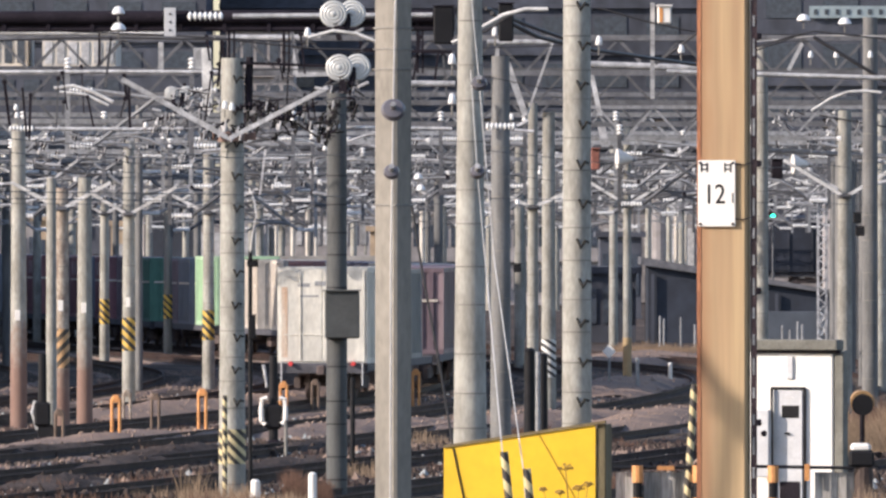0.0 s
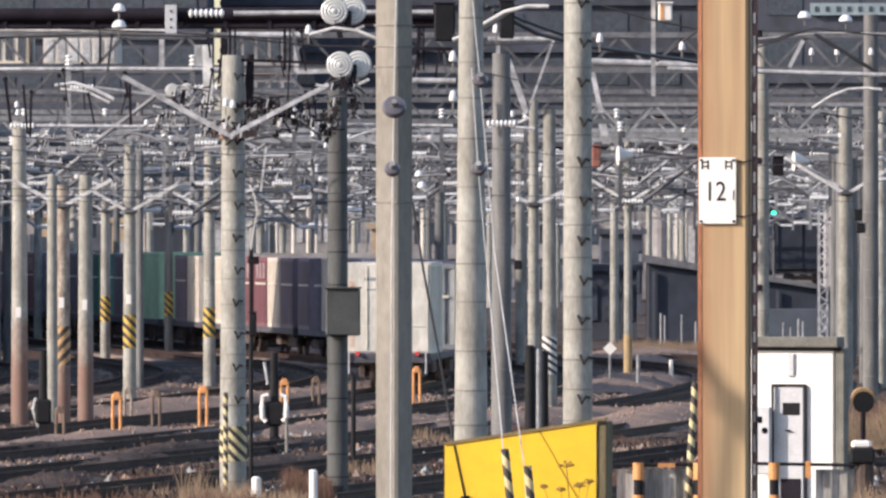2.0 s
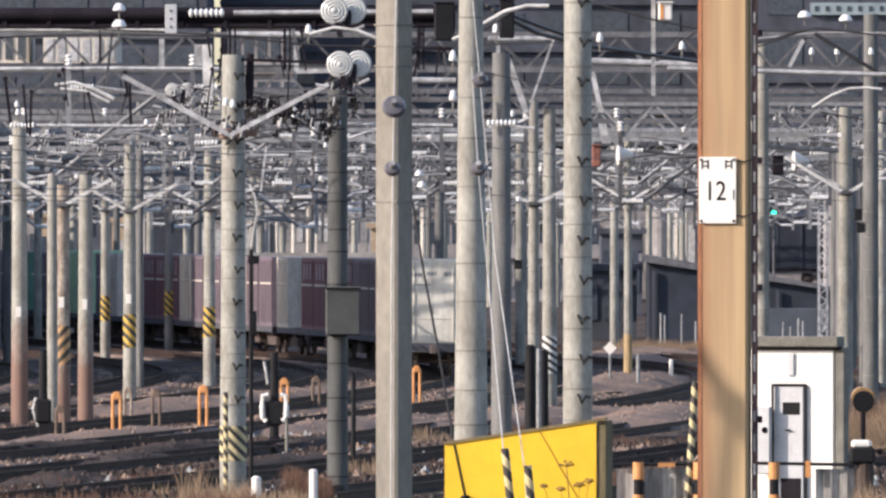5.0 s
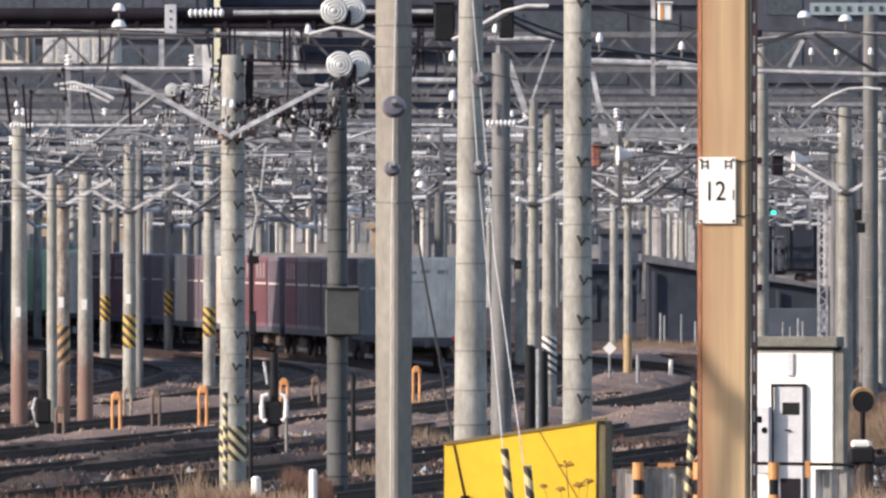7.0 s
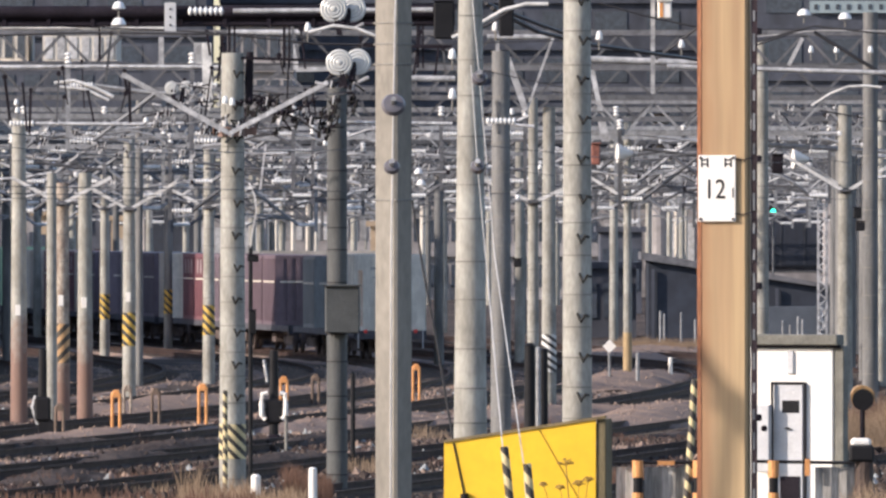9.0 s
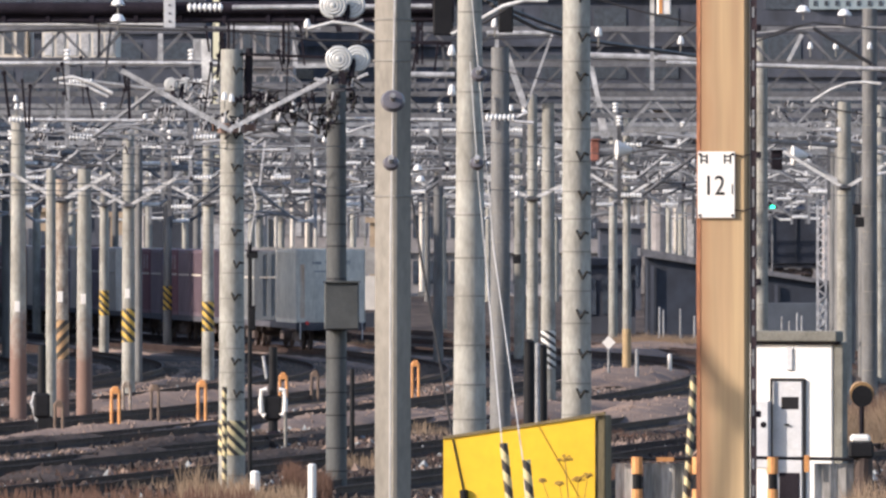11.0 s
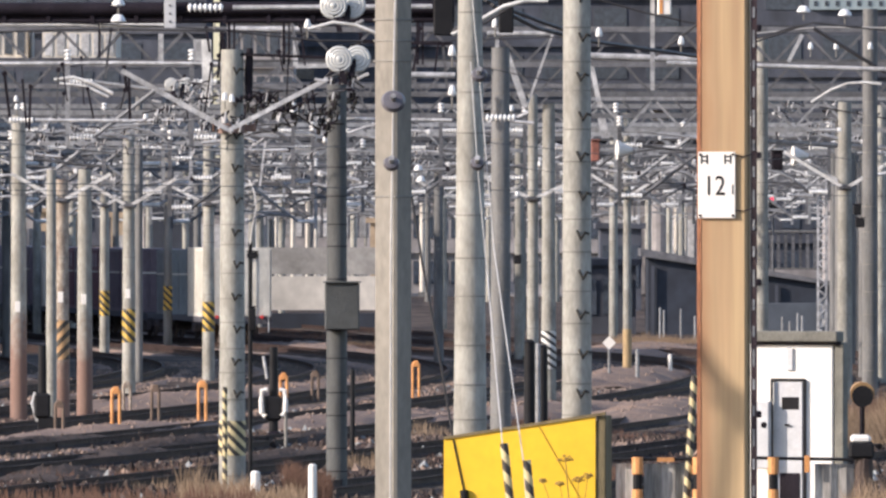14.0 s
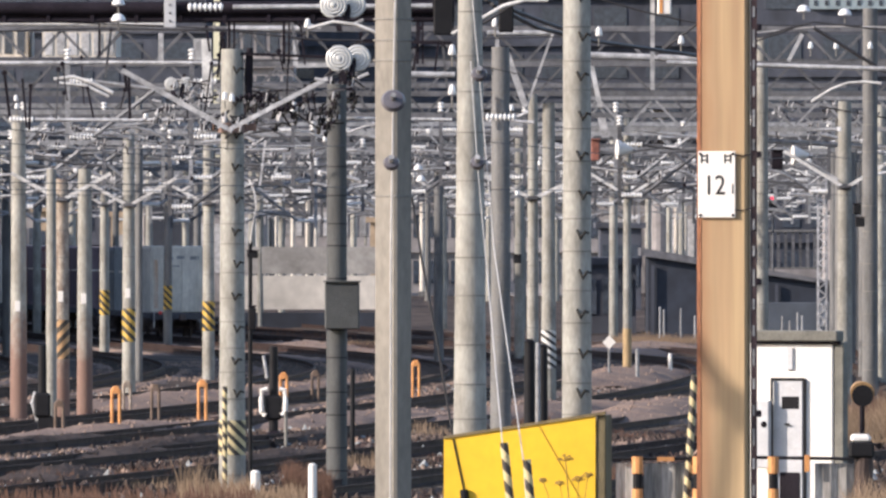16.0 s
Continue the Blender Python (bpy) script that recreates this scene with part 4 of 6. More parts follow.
for x, y, z, half, up in ((5.621, 363.4, 5.399, 1.5, 0.85), (-8.554, 324.3, 5.055, 1.3, 0.7), (-7.106, 361.0, 5.137, 1.5, 0.7), (-9.247, 288.8, 5.147, 1.2, 0.6), (10.456, 310.0, 5.508, 1.6, 0.9), (2.338, 310.0, 5.214, 1.4, 0.6),
                              (-7.581, 680.0, 5.834, 1.6, 0.9), (-10.133, 702.7, 5.607, 1.6, 0.8), (-4.758, 638.8, 5.64, 1.7, 0.9), (-12.3, 432.9, 5.194, 1.5, 0.8), (-10.473, 453.3, 5.479, 1.5, 0.8), (12.758, 638.8, 5.579, 1.6, 0.8), (0.025, 527.0, 5.74, 1.5, 0.8)):
    vee(x, y - 0.4, z, half, up, "pair of pale steel struts on a post", ARM_PALE)


# the heavy frame nearest to the camera
def heavy_beam():
    t = thing("portal_beam", pose(-8.981, 206.667, 8.111), "thick dark steel tube beam across the top of the posts", "portal beam")
    n = 9.183
    part("lower_tube", Form().tube([(0, 0, -0.035), (n, 0, -0.01)], 0.04, 12), STEEL_DARK, t, smooth=True)
    part("upper_tube", Form().tube([(0, 0, 0.17), (n, 0, 0.20)], 0.12, 16), STEEL_DARK, t, smooth=True)
    part("web", Form().box((n / 2, 0.06, 0.09), (n, 0.06, 0.24)), STEEL_DARK, t)
    for i in range(12):
        part("web_plate", Form().box((0.6 + i * n / 12, 0, 0.05), (0.07, 0.1, 0.24)), STEEL_DARK, t)
    for hx in (-3.712 - -8.981, -2.76 - -8.981, -0.442 - -8.981):
        part("hanger", Form().bar((hx, 0, 0.1), (hx, 0, -0.78), 0.05), STEEL_DARK, t)
        part("hanger", Form().bar((hx + 0.09, 0, 0.1), (hx + 0.09, 0, -0.78), 0.035), STEEL_DARK, t)
    part("cross_tie", Form().bar((-3.692 - -8.981, -0.1, -0.6), (-2.01 - -8.981, -0.1, -0.66), 0.05), STEEL_DARK, t)
    part("cross_tie", Form().bar((-1.385 - -8.981, -0.1, -0.38), (0.154 - -8.981, -0.1, -0.42), 0.06), STEEL_DARK, t)
    part("hanger_plate", Form().box((4.25, -0.2, 0.1), (0.2, 0.03, 0.5), 0, 0.006), GREY_PAINT, t, "pale grey hanger plate with bolts")
    for dz in (-0.08, 0.06, 0.2):
        part("bolt", Form().tube([(4.25, -0.21, dz + 0.04), (4.25, -0.23, dz + 0.04)], 0.02, 8), STEEL_DARK, t)
    part("riser", Form().tube([(5.61, 0, -1.42), (5.61, 0, -0.95), (5.63, 0, -0.5)], [0.06, 0.075, 0.06], 10), STEEL_DARK, t, "thick black cable riser")
    # black insulator beads on a slack wire between the post and the mast
    chain = [(5.39, -1.40), (5.55, -1.35), (5.69, -1.33), (5.81, -1.39), (5.88, -1.58), (6.04, -1.58), (6.17, -1.55), (6.36, -1.55), (6.61, -1.44), (6.81, -1.28)]
    part("slack_wire", Form().tube([(x, -0.3, z) for x, z in chain], 0.016, 6), STEEL_DARK, t, "slack black wire")
    for (x, z), (u, w) in zip(chain, chain[1:]):
        for e in (0.1, 0.6):
            c, d = Vector((x + (u - x) * e, -0.3, z + (w - z) * e)), Vector((u - x, 0, w - z)).normalized() * 0.03
            part("bead", Form().tube([c - d, c - d * 0.4, c + d * 0.4, c + d], [0.025, 0.05, 0.05, 0.025], 10), STEEL_DARK, t, "black insulator bead", smooth=True)
    HOSTS.append((206.667, t))
    return t


heavy_beam()


def tube_thing(name, pts, r, m, label, category):
    t = thing(name, pose(*pts[0]), label, category)
    o = Vector(pts[0])
    part("tube", Form().tube([Vector(p) - o for p in pts], r, 10), m, t, smooth=True)
    return t


def string_at(t, x, z, turn=0):
    part("insulator", SHEDS_X, None, t, "white ribbed porcelain insulator", pose(x, 0, z, 0, turn, 0))


p = tube_thing("feeder_arm", [(-3.509, 198.868, 8.178), (-0.179, 198.868, 8.197)], 0.045, GALV_BRIGHT, "pale feeder tube with a ribbed insulator", "feeder arm")
string_at(p, -0.75, 0)
adopt(p, "feeder_arm")
p = tube_thing("feeder_arm", [(-9.757, 284.865, 7.018), (-7.554, 284.865, 7.005), (-6.203, 284.865, 7.018)], 0.045, GALV_BRIGHT, "pale tube with a ribbed insulator", "feeder arm")
string_at(p, -0.62, 0)
adopt(p, "feeder_arm")
adopt(tube_thing("feeder_arm", [(-10.821, 270.256, 8.178), (-7.487, 270.256, 8.191), (-5.026, 270.256, 8.178)], 0.045, GALV_BRIGHT, "long pale horizontal steel tube", "feeder arm"), "feeder_arm")
adopt(tube_thing("feeder_arm", [(-2.333, 219.583, 6.505), (0.167, 219.583, 6.473)], 0.032, GALV_BRIGHT, "pale horizontal steel tube", "feeder arm"), "feeder_arm")
adopt(tube_thing("feeder_arm", [(-0.583, 219.583, 7.307), (0.219, 219.583, 7.296)], 0.06, GALV_BRIGHT, "pale horizontal steel tube", "feeder arm"), "feeder_arm")
p = tube_thing("feeder_arm", [(1.47, 236.0, 6.655), (1.69, 236.0, 6.757)], 0.04, GALV_BRIGHT, "short arm with a ribbed insulator", "feeder arm")
string_at(p, -0.62, 0)
adopt(p, "feeder_arm")
adopt(tube_thing("feeder_arm", [(4.168, 221.895, 7.556), (8.168, 221.895, 7.44), (9.116, 221.895, 7.429)], 0.045, GALV_BRIGHT, "long pale horizontal steel tube", "feeder arm"), "feeder_arm")
adopt(tube_thing("cross_beam", [(3.048, 250.952, 8.092), (5.369, 250.952, 8.009)], 0.075, GALV_BRIGHT, "thick pale cross beam beside the ringed post", "cross beam"), "cross_beam")
adopt(tube_thing("cross_beam", [(0.929, 250.952, 8.557), (2.274, 250.952, 8.557)], 0.06, GALV_BRIGHT, "thick pale cross beam", "cross beam"), "cross_beam")
adopt(tube_thing("cross_beam", [(-4.775, 263.5, 8.852), (-3.175, 263.5, 8.852)], 0.07, GALV_BRIGHT, "thick pale cross beam behind the ringed post", "cross beam"), "cross_beam")

adopt(tube_thing("feeder_arm", [(-9.4, 245.116, 8.67), (-7.6, 245.116, 8.66), (-5.75, 245.116, 8.64)], 0.055, ARM_PALE, "pale cream tube under the dark beam", "feeder arm"), "feeder_arm")

# steady arms that curve against the dark background
for q, r in ((((-8.61, 263.5, 7.73), (-8.18, 263.5, 7.79), (-7.74, 263.5, 7.65), (-7.30, 263.5, 7.43)), 0.042),
              (((-8.28, 257.1, 7.58), (-7.73, 257.1, 7.53), (-7.22, 257.1, 7.29)), 0.032),
              (((-1.99, 175.7, 7.45), (-1.62, 175.7, 7.55), (-1.28, 175.7, 7.51), (-0.78, 175.7, 7.31), (-0.57, 175.7, 7.23)), 0.026),
              (((0.12, 162.2, 7.16), (0.51, 162.2, 7.36), (0.82, 162.2, 7.54), (1.12, 162.2, 7.62), (1.43, 162.2, 7.62)), 0.03),
              (((6.79, 219.6, 6.80), (7.15, 219.6, 7.03), (7.46, 219.6, 7.15), (7.77, 219.6, 7.17), (8.08, 219.6, 7.14)), 0.026),
              (((-9.42, 340.0, 7.17), (-8.77, 340.0, 7.04), (-8.05, 340.0, 6.75)), 0.03),
              (((-4.50, 340.0, 7.17), (-3.85, 340.0, 7.11), (-3.29, 340.0, 6.91)), 0.03),
              (((-13.07, 351.3, 6.42), (-12.57, 351.3, 6.21), (-12.07, 351.3, 6.04)), 0.035),
              (((10.20, 383.3, 5.86), (11.20, 383.3, 6.26), (11.84, 383.3, 6.04)), 0.03)):
    adopt(tube_thing("steady_arm", q, r, ARM_PALE, "curved pale steady arm over the track", "steady arm"), "steady_arm")

# struts of the ringed post and of the dark mast
for p0, p1, w, m in (((-5.52, 204.7, 7.20), (-3.71, 204.7, 6.20), 0.085, GALV_BRIGHT),
                     ((-3.71, 204.7, 6.16), (-1.98, 204.7, 7.06), 0.075, GALV_BRIGHT),
                     ((1.29, 245.1, 8.12), (1.70, 245.1, 6.95), 0.13, GALV_BRIGHT),
                     ((1.70, 245.1, 6.90), (2.26, 245.1, 8.47), 0.05, GALV_BRIGHT),
                     ((1.14, 251.0, 8.56), (1.14, 251.0, 7.31), 0.08, GALV_BRIGHT),
                     ((3.13, 251.0, 7.87), (3.31, 251.0, 7.01), 0.1, GALV_BRIGHT),
                     ((4.31, 245.1, 9.28), (4.31, 245.1, 7.30), 0.085, GALV_BRIGHT),
                     ((4.01, 301.1, 7.20), (4.11, 301.1, 6.70), 0.2, GALV_BRIGHT),
                     ((-4.99, 251.0, 8.44), (-4.96, 251.0, 7.13), 0.2, ARM_PALE),
                     ((-6.57, 277.4, 8.97), (-6.57, 277.4, 8.31), 0.12, GALV_BRIGHT),
                     ((-5.71, 277.4, 8.84), (-5.71, 277.4, 8.34), 0.2, GALV_BRIGHT),
                     ((-3.11, 251.0, 8.41), (-3.11, 251.0, 7.87), 0.1, GALV_BRIGHT),
                     ((-3.11, 251.0, 7.87), (-2.31, 251.0, 7.89), 0.09, GALV_BRIGHT),
                     ((7.64, 263.5, 8.13), (7.95, 263.5, 8.73), 0.08, GALV_BRIGHT),
                     ((9.11, 319.4, 6.56), (10.70, 319.4, 5.61), 0.1, GALV_BRIGHT),
                     ((-4.63, 301.1, 5.48), (-4.49, 301.1, 6.63), 0.05, GALV_BRIGHT)):
    t = thing("steel_strut", pose(*p0), "straight pale steel strut of the overhead frame", "strut", "straight struts")
    part("bar", Form().bar((0, 0, 0), Vector(p1) - Vector(p0), w), m, t)
    adopt(t, "strut")


# rusty collar on the ringed post
t = thing("strut_collar", pose(-3.657, 206.667, 6.218), "rusty brown collar round the ringed post", "collar")
part("ring", Form().tube([(0, 0, -0.08), (0, 0, 0.1)], 0.26, 16), RUST_COAT, t, smooth=True)
part("lug", Form().box((-0.3, -0.05, 0.02), (0.24, 0.12, 0.14), 0, 0.02), RUST_COAT, t)
part("lug", Form().box((0.3, -0.05, 0.02), (0.24, 0.12, 0.14), 0, 0.02), RUST_COAT, t)

# large glass discs, seen face on
def disc_string(x, y, z, r, n, label):
    t = thing("disc_insulator", pose(x, y, z), label, "insulator", "large disc insulators")
    glaze = mat("pale grey glaze", (0.55, 0.56, 0.54), 0.3, vary=0.12, bump=0)
    for i in range(n):
        prof = [(0, 0.03), (0.02, r * 0.25), (0.012, r * 0.4), (0.03, r * 0.5), (0.02, r * 0.62), (0.04, r * 0.75), (0.03, r * 0.86), (0.05, r), (0.07, r * 0.97), (0.10, r * 0.4), (0.15, r * 0.2)]
        part("disc", Form().tube([(i * 0.3, i * 0.16 + d, i * 0.01) for d, _ in prof], [k for _, k in prof], 24), glaze, t, smooth=True)
    part("fitting", Form().bar((0, 0.1, 0), (0.1, 0.05, -0.42), 0.09).bar((0.25, 0.2, 0), (0.2, 0.1, -0.3), 0.07), STEEL_DARK, t, "dark clevis fitting")
    part("clamp", Form().box((-0.2, 0.02, -0.5), (0.2, 0.06, 0.05), 0, 0.01), GALV_BRIGHT, t, at=pose(0, 0, 0.1, 0, 12, 0))
    part("clamp", Form().box((0.24, 0.02, -0.42), (0.2, 0.06, 0.05), 0, 0.01), GALV_BRIGHT, t, at=pose(0, 0, 0, 0, -25, 0))
    adopt(t, "disc")


disc_string(-1.704, 195.185, 7.27, 0.22, 2, "pair of large pale glass discs, face on")
disc_string(-1.764, 191.636, 8.085, 0.22, 2, "large pale glass discs under the beam")
disc_string(-5.593, 245.116, 7.419, 0.14, 2, "smaller pale glass discs on a sloping strut")

# caps and small white fittings, a few to each near beam
for spot, big in (((-6.58, 263.5, 6.90), 0.9), ((-6.06, 210.8, 8.19), 0.9), ((-4.04, 210.8, 8.16), 0.9), ((-2.03, 178.6, 7.54), 0.9), ((-0.64, 178.6, 7.26), 0.9), ((-0.54, 178.6, 7.53), 0.9), ((0.12, 156.1, 6.82), 0.9), ((0.12, 156.1, 6.30), 0.9), ((0.77, 175.7, 7.51), 0.9), ((2.30, 175.7, 7.37), 0.9), ((3.83, 191.6, 7.49), 0.9), ((7.73, 234.2, 8.02), 0.9), ((7.23, 234.2, 8.02), 0.9), ((8.40, 234.2, 8.02), 0.9), ((2.59, 319.4, 6.11), 0.9), ((2.70, 319.4, 5.84), 0.9), ((-0.49, 263.5, 5.50), 1.7), ((-0.55, 263.5, 5.75), 1.6), ((-2.99, 301.1, 6.63), 0.9), ((-3.75, 204.7, 6.72), 0.9), ((-3.63, 204.7, 6.69), 0.9), ((1.44, 251.0, 6.95), 0.9), ((1.76, 281.1, 5.23), 0.9), ((-9.69, 270.3, 7.35), 0.9), ((-9.67, 270.3, 7.17), 0.9), ((-5.56, 204.0, 8.33), 1.9), ((-5.56, 204.0, 8.05), 2.2), ((7.09, 234.2, 8.74), 2.3), ((7.90, 234.2, 8.67), 2.3)):
    t = thing("pin_insulator", pose(spot[0], spot[1], spot[2] + 0.02), "small white porcelain pin insulator", "insulator", "pin insulators")
    part("bell", Form().tube([(0, 0, 0.09), (0, 0, 0.07), (0, 0, 0.02), (0, 0, -0.03), (0, 0, -0.05)], [k * big for k in (0.01, 0.035, 0.05, 0.06, 0.05)], 14), PORCELAIN, t, smooth=True)
    part("pin", Form().tube([(0, 0, -0.07), (0, 0, -0.2)], 0.014, 6), BAND, t)
    adopt(t, "pin_insulator")

# dark boxes and clutter hung among the beams
for spot, w, h in (((0.93, 175.7, 7.67), 0.22, 0.55), ((0.01, 175.7, 7.63), 0.3, 0.55), ((-3.37, 210.8, 4.01), 0.2, 0.12), ((-3.38, 210.8, 2.88), 0.13, 0.42), ((1.46, 234.2, 3.85), 0.16, 0.16), ((8.94, 257.1, 4.85), 0.17, 0.22), ((9.00, 257.1, 4.57), 0.2, 0.2)):
    t = thing("switch_box", pose(*spot), "small black steel box on a post", "switch box", "black boxes on posts")
    part("body", Form().box((0, 0, 0), (w, 0.2, h), 0, 0.02), BLACK, t)
    part("lid", Form().box((0, 0, h / 2 + 0.012), (w + 0.03, 0.23, 0.02), 0, 0.004), STEEL_DARK, t)
    adopt(t, "switch_box")
rng = random.Random(5)


def junction(cx, cz, y, half_w, half_h, n, label, dark=False):
    """Clamps, bolts and wire tails where many wires meet on a post."""
    t = thing("wire_junction", pose(cx, y, cz), label, "wire junction", "junctions of wires on posts")
    for i in range(n):
        x, z = (rng.random() * 2 - 1) * half_w, (rng.random() * 2 - 1) * half_h
        d = (rng.random() - 0.5) * 0.5
        part("clamp", Form().box((x, d, z), (0.05 + 0.09 * rng.random(), 0.07, 0.05 + 0.07 * rng.random()), rng.random() * 90, 0.012), STEEL_DARK if i % (7 if dark else 3) else GALV_BRIGHT, t)
        part("bolt", Form().tube([(x, d - 0.06, z - 0.06), (x + 0.03, d - 0.06, z + 0.1)], 0.016, 6), STEP if dark and i % 4 else GALV_BRIGHT, t)
        part("wire_tail", Form().tube([(x, d, z), (x + 0.4 * (rng.random() - 0.5), d, z + 0.12), (x + 0.9 * (rng.random() - 0.5), d, z + 0.4 * (rng.random() - 0.5))], 0.018, 6), (STEEL_DARK, STEP if dark else GALV, GALV_DULL)[i % 3], t)
    adopt(t, "fitting")


junction(-2.69, 6.48, 210.8, 0.85, 0.36, 40, "tangle of dark clamps and wire tails beside the ringed post", True)
junction(-3.765, 6.297, 206.667 - 0.3, 0.4, 0.12, 14, "rusty clamps round the ringed post")
junction(-5.279, 7.012, 245.116, 0.7, 0.4, 26, "tangle of pale clamps on the sloping strut")
junction(-1.917, 7.025, 219.583 - 0.3, 0.3, 0.4, 20, "dark clamps at the head of the dark mast", True)
junction(-8.848, 6.822, 319.394, 2.4, 0.5, 46, "wire fittings under the lattice beams")
junction(-4.233, 6.373, 351.333, 2.2, 0.5, 40, "wire fittings under the lattice beams")
junction(5.767, 6.123, 351.333, 1.8, 0.5, 36, "wire fittings under the lattice beams")
junction(10.406, 7.359, 329.375, 1.6, 0.6, 36, "tangle of wire fittings behind the cabinet")
junction(-0.387, 6.559, 340, 0.6, 0.8, 20, "wire fittings under the lattice beams")
junction(-11.067, 5.623, 351.333, 2.0, 0.3, 30, "wire fittings under the lattice beams")

# dark droppers and bolts in the shade under the near beams, short bright arms farther off
rng = random.Random(77)
for i in range(46):
    h = 0.3 + 0.8 * rng.random()
    t = thing("dropper", pose(-9.5 + 9.5 * rng.random(), 215 + 62 * rng.random(), 7.4 + 1.1 * rng.random()), "thin dark dropper rod", "rod")
    part("dropper", Form().bar((0, 0, 0), (0.3 * (rng.random() - 0.5), 0, -h), 0.03 + 0.03 * rng.random()), STEEL_DARK if i % 4 else GALV_DULL, t)
    part("knuckle", Form().tube([(0, -0.05, 0), (0, 0.05, 0)], 0.03 + 0.025 * rng.random(), 10), STEEL_DARK, t)
    adopt(t, "dropper")
for i in range(70):
    w = 0.4 + 1.1 * rng.random()
    k = rng.choice((-1, 1))
    t = thing("arm", pose(-14 + 28 * rng.random(), 295 + 120 * rng.random(), 5.2 + 2.1 * rng.random()), "short bright steel arm", "arm")
    up = (rng.random() - 0.35) * 0.5 * w
    part("short_arm", Form().tube([(0, 0, 0), (k * w * 0.6, 0, up * 0.8), (k * w, 0, up)], 0.03 + 0.02 * rng.random(), 8), GALV_BRIGHT if i % 3 else GALV, t)
    part("arm_clip", Form().box((k * w, 0, up), (0.1, 0.08, 0.12), 0, 0.015), STEEL_DARK if i % 2 else PORCELAIN, t)
    adopt(t, "short_arm")

# longitudinal wires with their droppers, over each track
for off in (-4.2, 0, 8.6, 18.0):
    for z, r, m in ((5.2, 0.008, WIRE), (6.1, 0.008, WIRE)):
        pts = []
        for k in range(0, 34):
            y = 175 + k * 12.5
            sag = 0.28 * (0.5 - 0.5 * math.cos(2 * math.pi * k / 4)) if z > 6 else 0
            pts.append((track_x(y, off), y, z - sag))
        strand("contact_wire" if z < 6 else "messenger_wire", pts, r, m, "dark wire strung over the track", "overhead wire")

# wires that cross the picture from post to post
for pts, r, m in ((((-8.24, 210.8, 7.95), (-6.34, 210.8, 8.01), (-3.84, 210.8, 7.98), (-2.24, 210.8, 7.81), (0.16, 210.8, 7.77)), 0.02, WIRE),
                  (((-8.67, 221.9, 8.37), (-5.09, 221.9, 8.23), (-2.36, 221.9, 8.08)), 0.018, WIRE),
                  (((0.72, 175.7, 7.81), (1.41, 178.6, 7.51), (2.21, 181.7, 7.37), (4.03, 188.2, 7.22)), 0.034, WIRE),
                  (((0.63, 175.7, 7.88), (1.41, 178.6, 7.63), (2.21, 181.7, 7.41)), 0.03, WIRE),
                  (((2.51, 191.6, 8.18), (3.33, 191.6, 7.95), (4.10, 191.6, 7.79)), 0.018, WIRE),
                  (((5.80, 221.9, 8.00), (6.48, 221.9, 8.21), (6.91, 221.9, 8.31), (8.25, 221.9, 8.16)), 0.018, WIRE),
                  (((5.99, 229.1, 8.05), (6.91, 229.1, 8.37)), 0.02, WIRE),
                  (((7.13, 229.1, 8.32), (8.52, 229.1, 7.46)), 0.04, WIRE),
                  (((6.12, 234.2, 8.30), (7.40, 234.2, 8.43), (9.07, 234.2, 8.41)), 0.012, WIRE_LIGHT),
                  (((8.32, 263.5, 7.13), (10.20, 263.5, 6.81)), 0.02, WIRE),
                  (((-4.04, 210.8, 7.03), (-4.84, 210.8, 7.13)), 0.01, WIRE_LIGHT),
                  (((-3.61, 215.1, 7.49), (-2.29, 215.1, 7.51), (-0.86, 215.1, 7.47)), 0.012, WIRE),
                  (((0.12, 162.2, 7.21), (0.58, 162.2, 7.32), (0.89, 162.2, 7.52)), 0.02, WIRE),
                  (((3.42, 191.6, 7.27), (4.10, 191.6, 7.79)), 0.02, WIRE),
                  (((-1.73, 221.9, 7.91), (0.17, 221.9, 7.98), (2.27, 221.9, 8.04)), 0.012, WIRE),
                  (((-0.52, 221.9, 7.68), (0.17, 221.9, 7.60), (2.27, 221.9, 7.16)), 0.01, WIRE),
                  (((-13.07, 351.3, 5.62), (-9.73, 351.3, 5.62), (-5.07, 351.3, 5.76)), 0.022, GALV),
                  (((-5.93, 363.4, 6.17), (-3.17, 363.4, 6.14), (0.28, 363.4, 6.21)), 0.022, GALV),
                  (((1.23, 340.0, 5.59), (3.48, 340.0, 5.72), (7.27, 340.0, 5.67)), 0.022, GALV),
                  (((-11.88, 319.4, 6.44), (-8.85, 319.4, 6.56), (-5.82, 319.4, 6.50)), 0.024, GALV),
                  (((-9.34, 301.1, 6.77), (-5.49, 301.1, 6.80)), 0.026, GALV),
                  (((-5.69, 329.4, 6.69), (-3.19, 329.4, 6.62), (-1.94, 329.4, 6.50)), 0.03, GALV),
                  (((8.42, 319.4, 6.75), (11.88, 319.4, 6.56)), 0.08, GALV),
                  (((10.69, 405.4, 5.77), (15.08, 405.4, 5.85)), 0.03, GALV)):
    strand("cross_wire", pts, r, m, "wire strung across between the posts", "overhead wire")


